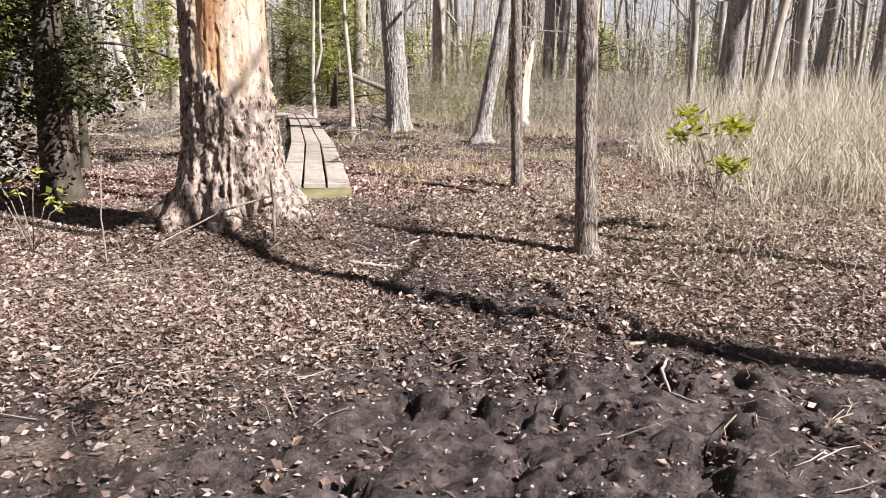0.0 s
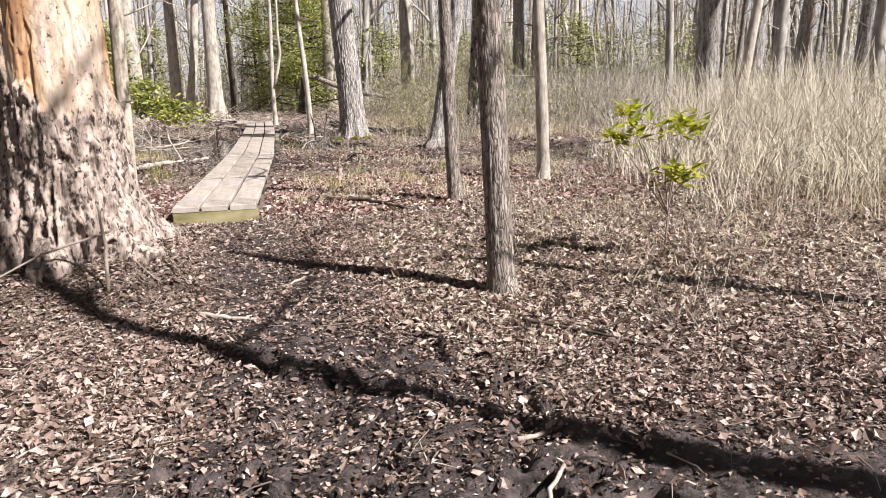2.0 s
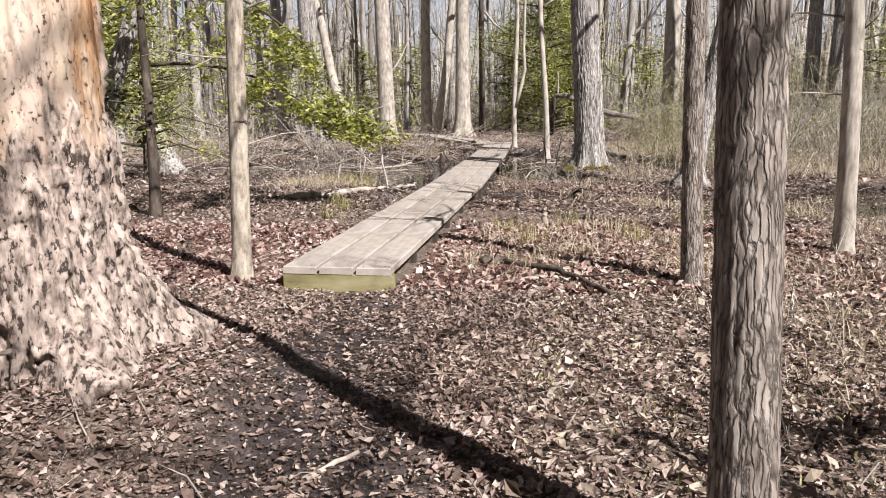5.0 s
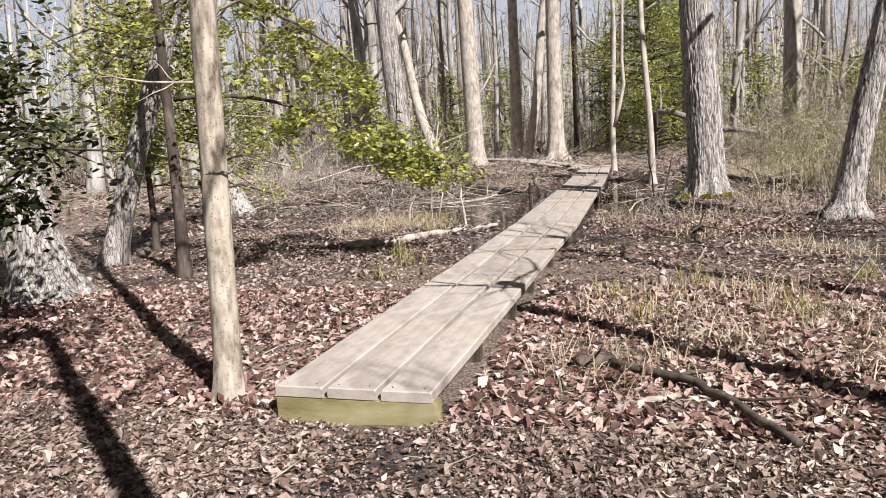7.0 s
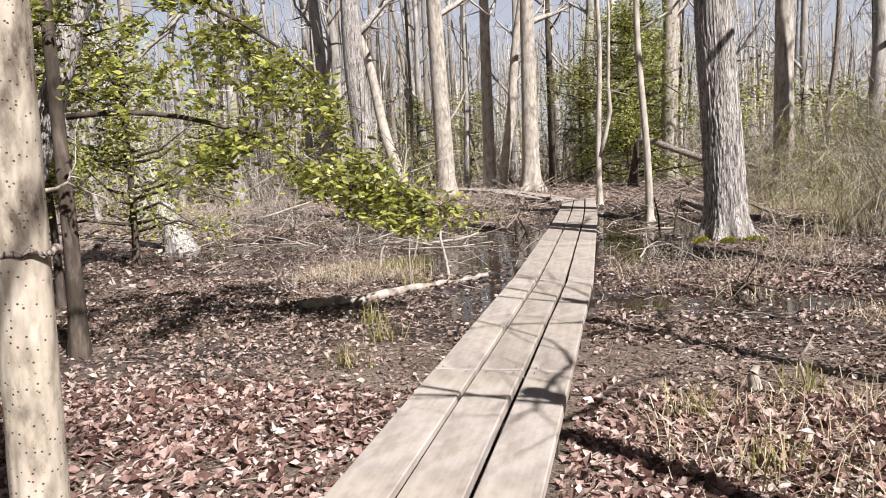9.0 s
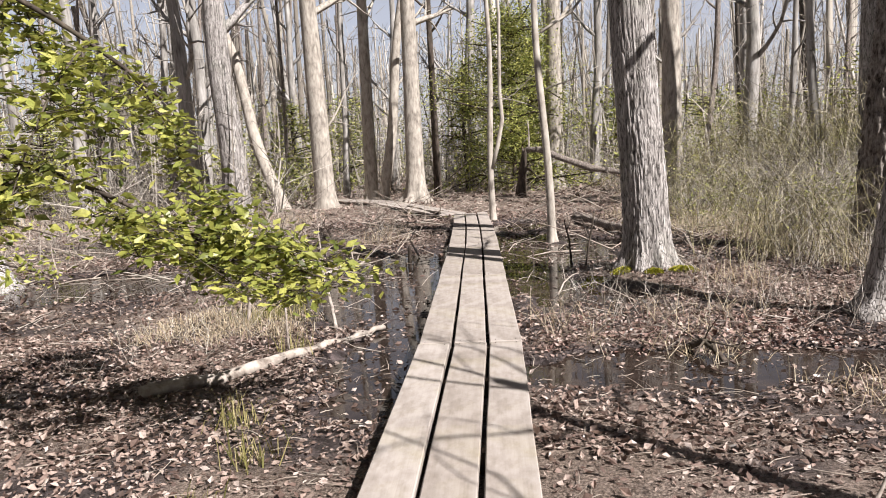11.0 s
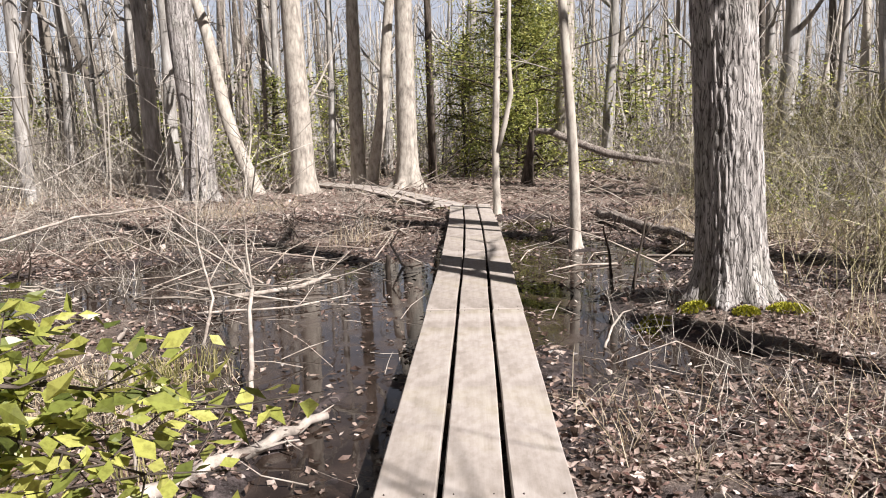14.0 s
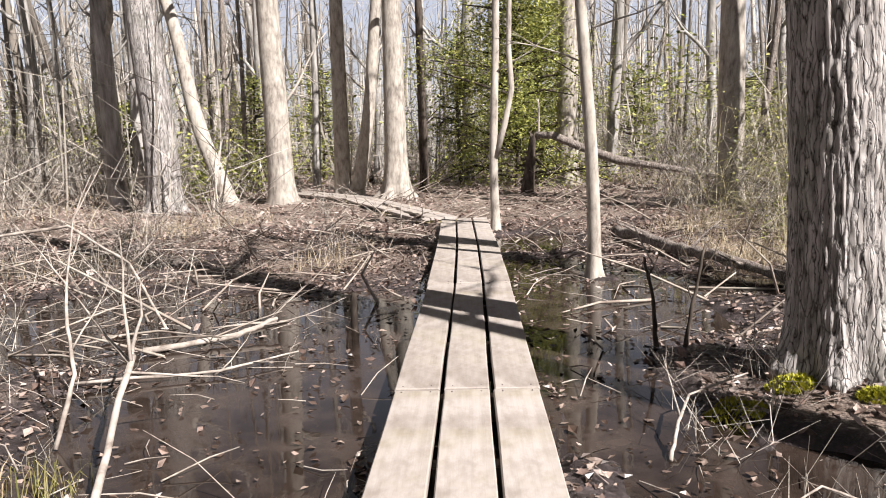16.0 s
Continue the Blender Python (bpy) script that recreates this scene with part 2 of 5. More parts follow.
def cracks(nt, scale, stretch, wander=0.03):
    """Distance to the nearest crack of a plated surface."""
    c = nt.nodes.new("ShaderNodeTexCoord")
    wob = node(nt, "TexNoise", Scale=9.0, Detail=3.0)
    nt.links.new(c.outputs["Object"], wob.inputs["Vector"])
    mul = nt.nodes.new("ShaderNodeVectorMath")
    mul.operation = "MULTIPLY_ADD"
    mul.inputs[1].default_value = (wander, wander, wander)
    nt.links.new(wob.outputs["Color"], mul.inputs[0])
    nt.links.new(c.outputs["Object"], mul.inputs[2])
    mp = nt.nodes.new("ShaderNodeMapping")
    mp.inputs["Scale"].default_value = stretch
    nt.links.new(mul.outputs[0], mp.inputs["Vector"])
    v = nt.nodes.new("ShaderNodeTexVoronoi")
    v.feature = "DISTANCE_TO_EDGE"
    v.inputs["Scale"].default_value = scale
    nt.links.new(mp.outputs[0], v.inputs["Vector"])
    return v.outputs["Distance"]


def bark(name, dark, mid, pale, scale=14.0, stretch=(1, 1, 0.16), relief=0.8, patch=(0.35, 0.35, 0.3), plates=0, gap=0.1, dots=0):
    m, nt, b = shader(name)
    fine = grain(nt, scale, stretch, 8, 0.65)
    col = ramp(nt, fine, ((0.32, dark), (0.5, mid), (0.68, pale)))
    big = grain(nt, 2.2, (1, 1, 0.6), 4, 0.6)
    col = blend(nt, "MIX", col, patch, ramp(nt, big, ((0.52, (0, 0, 0)), (0.72, (0.55, 0.55, 0.55)))))
    height = fine
    if plates:
        crack = nt.nodes.new("ShaderNodeMath")
        crack.operation = "MULTIPLY_ADD"
        crack.inputs[1].default_value = 0.42
        nt.links.new(grain(nt, plates * 1.6, (1, 1, 0.22), 5, 0.65), crack.inputs[0])
        nt.links.new(cracks(nt, plates, (1, 1, 0.11), 0.05), crack.inputs[2])
        crack = crack.outputs[0]
        # crack lines darkened in the colour, as groove shade
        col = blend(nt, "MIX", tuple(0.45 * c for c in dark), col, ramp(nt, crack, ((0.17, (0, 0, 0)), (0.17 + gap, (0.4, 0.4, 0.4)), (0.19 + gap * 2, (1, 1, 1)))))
        height = blend(nt, "MIX", fine, ramp(nt, crack, ((0.15, (0, 0, 0)), (0.2 + gap * 2.5, (1, 1, 1)))), 0.7)
    if dots:
        spot = nt.nodes.new("ShaderNodeTexVoronoi")
        spot.inputs["Scale"].default_value = dots
        where = nt.nodes.new("ShaderNodeTexCoord")
        nt.links.new(where.outputs["Object"], spot.inputs["Vector"])
        pits = ramp(nt, spot.outputs["Distance"], ((0.1, (0, 0, 0)), (0.2, (1, 1, 1))))
        col = blend(nt, "MIX", dark, col, pits)
        height = blend(nt, "MIX", fine, pits, 0.5)
    # shade in the furrows is painted: colour darkens by the furrow depth
    furrow_shade = nt.nodes.new("ShaderNodeAttribute")
    furrow_shade.attribute_name = "furrow"
    col = blend(nt, "MIX", col, tuple(0.55 * c for c in dark), furrow_shade.outputs["Fac"])
    nt.links.new(col, b.inputs["Base Color"])
    b.inputs["Roughness"].default_value = 0.92
    b.inputs["Specular IOR Level"].default_value = 0.2
    bump(nt, b, height, relief, 0.014)
    return m


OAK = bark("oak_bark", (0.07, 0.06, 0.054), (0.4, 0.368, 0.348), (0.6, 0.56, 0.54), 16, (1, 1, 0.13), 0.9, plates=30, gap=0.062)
SMOOTH = bark("smooth_bark", (0.17, 0.145, 0.125), (0.38, 0.34, 0.295), (0.5, 0.455, 0.4), 9, (1, 1, 0.35), 0.35, (0.46, 0.42, 0.36))
SPECKLED = bark("speckled_bark", (0.09, 0.07, 0.055), (0.4, 0.345, 0.28), (0.52, 0.465, 0.39), 12, (1, 1, 0.4), 0.5, (0.46, 0.41, 0.33), dots=46)
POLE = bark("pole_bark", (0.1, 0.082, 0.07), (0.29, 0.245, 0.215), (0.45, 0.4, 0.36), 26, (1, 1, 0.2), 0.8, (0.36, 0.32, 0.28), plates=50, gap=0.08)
FAR = bark("far_bark", (0.11, 0.1, 0.092), (0.29, 0.27, 0.25), (0.47, 0.445, 0.425), 6, (1, 1, 0.2), 0.3, (0.3, 0.29, 0.26))
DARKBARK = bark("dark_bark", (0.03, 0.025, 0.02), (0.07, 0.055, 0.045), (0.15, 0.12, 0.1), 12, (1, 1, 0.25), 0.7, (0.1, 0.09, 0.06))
DEADWOOD = bark("dead_wood", (0.16, 0.13, 0.11), (0.36, 0.31, 0.27), (0.52, 0.47, 0.42), 20, (0.4, 0.4, 0.4), 0.4, (0.42, 0.38, 0.34))
TWIG = bark("twig_bark", (0.16, 0.12, 0.1), (0.3, 0.25, 0.21), (0.46, 0.4, 0.35), 5, (1, 1, 1), 0.2)

# the peeling trunk: bare wood where the attribute "bare" is high, flaking bark elsewhere
PEEL, nt, b = shader("peeling_trunk")
at = nt.nodes.new("ShaderNodeAttribute")
at.attribute_name = "bare"
f1 = grain(nt, 18, (1, 1, 0.3), 8, 0.7)
f2 = grain(nt, 4, (1, 1, 0.35), 5, 0.6)
f3 = grain(nt, 3.2, (1, 1, 0.16), 5, 0.6)
scales = ramp(nt, f1, ((0.36, (0.1, 0.076, 0.063)), (0.48, (0.3, 0.24, 0.208)), (0.62, (0.47, 0.385, 0.335))))
where = nt.nodes.new("ShaderNodeTexCoord")
across = nt.nodes.new("ShaderNodeSeparateXYZ")
nt.links.new(where.outputs["Object"], across.inputs[0])
bleach = nt.nodes.new("ShaderNodeMapRange")
for slot, value in ((1, 0.02), (2, 0.36), (3, -0.05), (4, 0.04)):
    bleach.inputs[slot].default_value = value
nt.links.new(across.outputs[0], bleach.inputs[0])
streaks = nt.nodes.new("ShaderNodeMath")
nt.links.new(f3, streaks.inputs[0])
nt.links.new(bleach.outputs[0], streaks.inputs[1])
wood = ramp(nt, streaks.outputs[0], ((0.36, (0.4, 0.19, 0.09)), (0.45, (0.51, 0.33, 0.2)), (0.51, (0.53, 0.42, 0.325)), (0.63, (0.54, 0.445, 0.38))))
wood = blend(nt, "MULTIPLY", wood, ramp(nt, f2, ((0.36, (0.82, 0.76, 0.72)), (0.56, (1, 1, 1)))), 1.0)
wood = blend(nt, "MULTIPLY", wood, ramp(nt, f1, ((0.3, (0.7, 0.64, 0.6)), (0.5, (1, 1, 1)))), 1.0)
flakes = grain(nt, 30, (1, 1, 0.4), 6, 0.68)
specks = grain(nt, 30, (1, 1, 0.7), 5, 0.66)
# dark flecks put the shadows between loose flakes into the bark colour
shaded_gaps = ramp(nt, flakes, ((0.42, (0, 0, 0)), (0.445, (0.8, 0.8, 0.8)), (0.53, (1, 1, 1))))
pitted = nt.nodes.new("ShaderNodeMath")
pitted.operation = "MULTIPLY_ADD"
pitted.inputs[1].default_value = 0.45
nt.links.new(f2, pitted.inputs[0])
nt.links.new(specks, pitted.inputs[2])
nicks = ramp(nt, pitted.outputs[0], ((0.563, (0, 0, 0)), (0.59, (1, 1, 1))))
scales = blend(nt, "MIX", (0.05, 0.036, 0.03), scales, shaded_gaps)
wood = blend(nt, "MIX", (0.1, 0.062, 0.045), wood, nicks)
nt.links.new(blend(nt, "MIX", scales, wood, at.outputs["Fac"]), b.inputs["Base Color"])
b.inputs["Roughness"].default_value = 0.85
b.inputs["Specular IOR Level"].default_value = 0.25
bump(nt, b, blend(nt, "MIX", blend(nt, "MIX", f1, shaded_gaps, 0.6), nicks, 0.35), 0.9, 0.014)

# rough dark bark round a bare weathered scar
SCAR, nt, b = shader("scarred_bark")
at = nt.nodes.new("ShaderNodeAttribute")
at.attribute_name = "bare"
f1 = grain(nt, 16, (1, 1, 0.35), 8, 0.7)
rough_bark = ramp(nt, f1, ((0.38, (0.05, 0.042, 0.037)), (0.5, (0.2, 0.175, 0.155)), (0.64, (0.36, 0.325, 0.3))))
scar = ramp(nt, grain(nt, 4, (1, 1, 0.2), 5, 0.6), ((0.36, (0.46, 0.3, 0.2)), (0.5, (0.55, 0.44, 0.38)), (0.66, (0.58, 0.52, 0.49))))
nt.links.new(blend(nt, "MIX", rough_bark, scar, at.outputs["Fac"]), b.inputs["Base Color"])
b.inputs["Roughness"].default_value = 0.9
b.inputs["Specular IOR Level"].default_value = 0.2
bump(nt, b, f1, 0.8, 0.015)

# soil
SOIL, nt, b = shader("forest_soil")
am = nt.nodes.new("ShaderNodeAttribute")
am.attribute_name = "mud"
n1 = grain(nt, 9, detail=10, rough=0.7)
n2 = grain(nt, 55, detail=6, rough=0.7)
n3 = grain(nt, 0.8, detail=5)
dry = ramp(nt, n2, ((0.36, (0.045, 0.034, 0.028)), (0.5, (0.21, 0.16, 0.132)), (0.64, (0.45, 0.365, 0.315))))
dry = blend(nt, "MULTIPLY", dry, ramp(nt, n3, ((0.35, (0.6, 0.58, 0.55)), (0.65, (1, 1, 1)))), 1.0)
mud = ramp(nt, n1, ((0.38, (0.013, 0.0095, 0.009)), (0.5, (0.042, 0.032, 0.031)), (0.66, (0.13, 0.1, 0.098))))
mud = blend(nt, "MIX", mud, (0.2, 0.162, 0.158), ramp(nt, n2, ((0.55, (0, 0, 0)), (0.67, (0.4, 0.4, 0.4)))))
nt.links.new(blend(nt, "MIX", dry, mud, am.outputs["Fac"]), b.inputs["Base Color"])
nt.links.new(ramp(nt, n1, ((0.42, (0.3, 0.3, 0.3)), (0.6, (0.85, 0.85, 0.85)))), b.inputs["Roughness"])
b.inputs["Specular IOR Level"].default_value = 0.35
bump(nt, b, blend(nt, "MIX", n1, n2, 0.4), 1.0, 0.042)

# bog water: dark brown, still, with a faint film
BOG, nt, b = shader("bog_water")
film = grain(nt, 2.6, detail=8, rough=0.65)
nt.links.new(ramp(nt, film, ((0.4, (0.02, 0.014, 0.011)), (0.62, (0.045, 0.032, 0.026)), (0.75, (0.075, 0.055, 0.045)))), b.inputs["Base Color"])
nt.links.new(ramp(nt, film, ((0.5, (0.03, 0.03, 0.03)), (0.72, (0.3, 0.3, 0.3)))), b.inputs["Roughness"])
b.inputs["IOR"].default_value = 1.33
bump(nt, b, grain(nt, 5, detail=3), 0.05, 0.01)


def leafy(name, stops, rough=0.8, through_light=0.25, gloss=0.2):
    m, nt, b = shader(name)
    g = nt.nodes.new("ShaderNodeNewGeometry")
    col = ramp(nt, g.outputs["Random Per Island"], stops)
    spots = grain(nt, 60, detail=4)
    col = blend(nt, "MULTIPLY", col, ramp(nt, spots, ((0.35, (0.7, 0.68, 0.65)), (0.55, (1, 1, 1)))), 1.0)
    nt.links.new(col, b.inputs["Base Color"])
    b.inputs["Roughness"].default_value = rough
    b.inputs["Specular IOR Level"].default_value = gloss
    if through_light:
        tr = nt.nodes.new("ShaderNodeBsdfTranslucent")
        nt.links.new(col, tr.inputs["Color"])
        mx = nt.nodes.new("ShaderNodeMixShader")
        mx.inputs[0].default_value = through_light
        nt.links.new(b.outputs[0], mx.inputs[1])
        nt.links.new(tr.outputs[0], mx.inputs[2])
        nt.links.new(mx.outputs[0], nt.nodes["Material Output"].inputs["Surface"])
    return m


LITTER = leafy("fallen_leaves", ((0.0, (0.09, 0.062, 0.052)), (0.25, (0.18, 0.12, 0.1)), (0.55, (0.35, 0.26, 0.222)), (0.82, (0.46, 0.365, 0.322)), (1.0, (0.57, 0.485, 0.44))), 0.7, 0.15, 0.35)
PALELITTER = leafy("bleached_fallen_leaves", ((0.0, (0.17, 0.13, 0.1)), (0.45, (0.42, 0.345, 0.275)), (1.0, (0.66, 0.59, 0.5))), 0.75, 0.15, 0.3)
REDLITTER = leafy("reddish_fallen_leaves", ((0.0, (0.07, 0.036, 0.03)), (0.3, (0.19, 0.105, 0.088)), (0.6, (0.4, 0.275, 0.24)), (0.85, (0.54, 0.415, 0.375)), (1.0, (0.66, 0.565, 0.525))), 0.65, 0.15, 0.35)
WETLEAF = leafy("wet_leaves", ((0.0, (0.04, 0.027, 0.02)), (0.5, (0.12, 0.08, 0.062)), (1.0, (0.33, 0.26, 0.22))), 0.4, 0.05, 0.5)
STRAW = leafy("dry_grass", ((0.0, (0.34, 0.26, 0.17)), (0.5, (0.54, 0.45, 0.32)), (1.0, (0.66, 0.59, 0.47))), 0.8, 0.2)
GREENGRASS = leafy("green_grass", ((0.0, (0.14, 0.15, 0.045)), (0.5, (0.32, 0.29, 0.11)), (1.0, (0.52, 0.45, 0.25))), 0.7, 0.3)
REED = leafy("reed_stalks", ((0.0, (0.36, 0.32, 0.24)), (0.5, (0.57, 0.52, 0.41)), (1.0, (0.7, 0.65, 0.55))), 0.75, 0.15)
HOLLY = leafy("holly_leaves", ((0.0, (0.1, 0.125, 0.03)), (0.3, (0.27, 0.3, 0.07)), (0.7, (0.45, 0.46, 0.11)), (1.0, (0.58, 0.56, 0.18))), 0.38, 0.4, 0.5)
# holly leaves with the shade put into a darker colour
SHADEDHOLLY = leafy("shaded_holly_leaves", ((0.0, (0.02, 0.026, 0.012)), (0.6, (0.07, 0.078, 0.034)), (1.0, (0.19, 0.18, 0.09))), 0.75, 0.1, 0.15)
EVERGREEN = leafy("evergreen_leaves", ((0.0, (0.07, 0.09, 0.025)), (0.4, (0.28, 0.31, 0.07)), (1.0, (0.54, 0.53, 0.17))), 0.45, 0.3, 0.4)
LAUREL = leafy("laurel_leaves", ((0.0, (0.2, 0.24, 0.02)), (0.5, (0.38, 0.4, 0.03)), (1.0, (0.55, 0.52, 0.06))), 0.4, 0.4, 0.5)
BRUSH = leafy("brush_twigs", ((0.0, (0.06, 0.05, 0.043)), (0.45, (0.27, 0.24, 0.205)), (0.75, (0.45, 0.41, 0.36)), (1.0, (0.62, 0.57, 0.52))), 0.9, 0.0)
BRIAR = leafy("briar_canes", ((0.0, (0.06, 0.05, 0.03)), (0.4, (0.2, 0.175, 0.09)), (0.75, (0.36, 0.32, 0.19)), (1.0, (0.58, 0.53, 0.4))), 0.85, 0.0)
MOSS = leafy("moss_tufts", ((0.0, (0.18, 0.19, 0.02)), (0.5, (0.36, 0.35, 0.04)), (1.0, (0.52, 0.48, 0.08))), 0.9, 0.2)

# weathered planks
PLANK, nt, b = shader("weathered_plank")
inf = nt.nodes.new("ShaderNodeObjectInfo")
g1 = grain(nt, 26, (1, 0.045, 1), 8, 0.65)
g2 = grain(nt, 2.3, (1, 0.6, 1), 5, 0.6)
col = ramp(nt, g1, ((0.3, (0.415, 0.375, 0.35)), (0.5, (0.47, 0.43, 0.405)), (0.7, (0.51, 0.47, 0.445))))
col = blend(nt, "MULTIPLY", col, ramp(nt, g2, ((0.34, (0.6, 0.57, 0.54)), (0.52, (0.95, 0.94, 0.93)), (0.66, (1, 1, 1)))), 0.9)
# finer blotches: mottled shade put into the weathered plank colour
col = blend(nt, "MULTIPLY", col, ramp(nt, grain(nt, 9, (1, 0.5, 1), 6, 0.65), ((0.36, (0.78, 0.76, 0.73)), (0.54, (1, 1, 1)))), 0.8)
col = blend(nt, "MIX", col, (0.33, 0.29, 0.14), ramp(nt, grain(nt, 1.3, detail=6), ((0.5, (0, 0, 0)), (0.7, (0.42, 0.42, 0.42)))))
col = blend(nt, "MULTIPLY", col, ramp(nt, inf.outputs["Random"], ((0.0, (0.8, 0.775, 0.75)), (1.0, (0.96, 0.945, 0.935)))), 1.0)
nt.links.new(col, b.inputs["Base Color"])
b.inputs["Roughness"].default_value = 0.8
b.inputs["Specular IOR Level"].default_value = 0.3
bump(nt, b, g1, 0.35, 0.004)
BEAM, nt, b = shader("mossy_beam")
g1 = grain(nt, 7, (0.25, 1, 1), 8, 0.65)
nt.links.new(ramp(nt, g1, ((0.32, (0.12, 0.1, 0.045)), (0.5, (0.255, 0.225, 0.105)), (0.7, (0.36, 0.32, 0.21)))), b.inputs["Base Color"])
b.inputs["Roughness"].default_value = 0.9
bump(nt, b, g1, 0.5, 0.006)
STEEL, nt, b = shader("galvanised_bolt")
nt.links.new(ramp(nt, grain(nt, 40), ((0.4, (0.07, 0.05, 0.045)), (0.6, (0.16, 0.13, 0.12)))), b.inputs["Base Color"])
b.inputs["Metallic"].default_value, b.inputs["Roughness"].default_value = 0.8, 0.5

# ---- ground and water ----
def axis(fine0, fine1, step, mid0, mid1, mid_step, end0, end1):
    a = list(np.arange(fine0, fine1, step)) + list(np.arange(fine1, mid1, mid_step))
    a = list(np.arange(mid0, fine0, mid_step)) + a
    s, v = mid_step, mid1
    while v < end1:
        a.append(v)
        s *= 1.16
        v += s
    a.append(end1)
    s, v = mid_step, mid0
    while v > end0:
        s *= 1.16
        v -= s
        a.insert(0, max(v, end0))
    return np.unique(np.array(a))


gx = axis(-2.4, 3.6, 0.027, -11, 13, 0.2, -260, 260)
gy = axis(-8.4, -2.0, 0.027, -11, 24, 0.11, -200, 300)
X, Y = np.meshgrid(gx, gy)
Z = land(X, Y)
wet_mask = np.maximum(trail(X, Y), smooth(-0.55, 0.0, pool(X, Y)))
bog = smooth(2.6, 4.4, Y) * (1 - smooth(20, 26, Y)) * smooth(-10, -6, X) * (1 - smooth(5, 8, X))
# noise patches of the darker ground colour towards the start of the trail
wet_mask = np.maximum(wet_mask, 0.9 * smooth(4.6, 6.2, -Y) * smooth(0.2, 0.42, fbm(X * 0.9, Y * 0.9, 0, 56)))
wet_mask = np.maximum(wet_mask, bog * smooth(0.4, 0.62, fbm(X * 0.8, Y * 0.8, 0, 55)))
r, c = np.meshgrid(np.arange(len(gy) - 1), np.arange(len(gx) - 1), indexing="ij")
q = (r * len(gx) + c)
quads = np.stack([q, q + 1, q + 1 + len(gx), q + len(gx)], -1).reshape(-1, 4)
ground = put("ground", mesh_of("ground", np.stack([X, Y, Z], -1).reshape(-1, 3), quads, SOIL, True, {"mud": wet_mask.ravel()}))
tagged(ground, "dark muddy forest floor with trodden ruts", "ground", kind="structure")

wx, wy = np.meshgrid(np.linspace(-11, 10.5, 40), np.linspace(4.2, 20.5, 40))
r, c = np.meshgrid(np.arange(39), np.arange(39), indexing="ij")
q = r * 40 + c
water = put("water", mesh_of("water", np.stack([wx, wy, np.full(wx.shape, WATER)], -1).reshape(-1, 3), np.stack([q, q + 1, q + 41, q + 40], -1).reshape(-1, 4), BOG))
tagged(water, "still dark brown bog water in shallow pools", "water", kind="structure")


# ---- boardwalk ----
def plank_mesh(name, width, length, thick, material, seed):
    """One sawn plank along y with worn edges, a little cupped and wavy."""
    n = 14
    prof = np.array([(-0.5, -1), (-0.5, -0.12), (-0.475, 0), (-0.2, 0.0), (0.2, 0.0), (0.475, 0), (0.5, -0.12), (0.5, -1)])
    ys = np.linspace(0, length, n)
    ys[1], ys[-2] = 0.008, length - 0.008
    vs = []
    for i, yy in enumerate(ys):
        worn = 0.006 if i in (0, n - 1) else 0
        wob = 0.006 * (noise3(yy * 1.3, seed, 0, 3) - 0.5)
        for px, pz in prof:
            zz = pz * thick - (worn if pz > -0.5 else 0)
            zz += 0.004 * (noise3(yy * 2.0, px * 3 + seed, 0, 6) - 0.5)
            vs.append((px * width + wob, yy, zz))
    m = len(prof)
    i, j = np.meshgrid(np.arange(n - 1), np.arange(m), indexing="ij")
    quads = np.stack([i * m + j, i * m + (j + 1) % m, (i + 1) * m + (j + 1) % m, (i + 1) * m + j], -1).reshape(-1, 4)
    ends = [np.array([list(range(m))[::-1]]), np.array([[(n - 1) * m + k for k in range(m)]])]
    return mesh_of(name, np.array(vs), [quads] + ends, material, False)


def beam_mesh(name, sx, sy, sz, material, bevel=0.008):
    bm = bmesh.new()
    bmesh.ops.create_cube(bm, size=1)
    bmesh.ops.scale(bm, vec=(sx, sy, sz), verts=bm.verts)
    bmesh.ops.bevel(bm, geom=bm.edges[:], offset=bevel, segments=2, affect="EDGES")
    me = bpy.data.meshes.new(name)
    bm.to_mesh(me)
    bm.free()
    me.materials.append(material)
    return me


def bolt_mesh():
    bm = bmesh.new()
    bmesh.ops.create_cone(bm, cap_ends=True, segments=8, radius1=0.0045, radius2=0.0035, depth=0.006)
    me = bpy.data.meshes.new("bolt")
    bm.to_mesh(me)
    bm.free()
    me.materials.append(STEEL)
    return me


BOLT = bolt_mesh()
PW, PT, GAP = 0.28, 0.06, 0.034
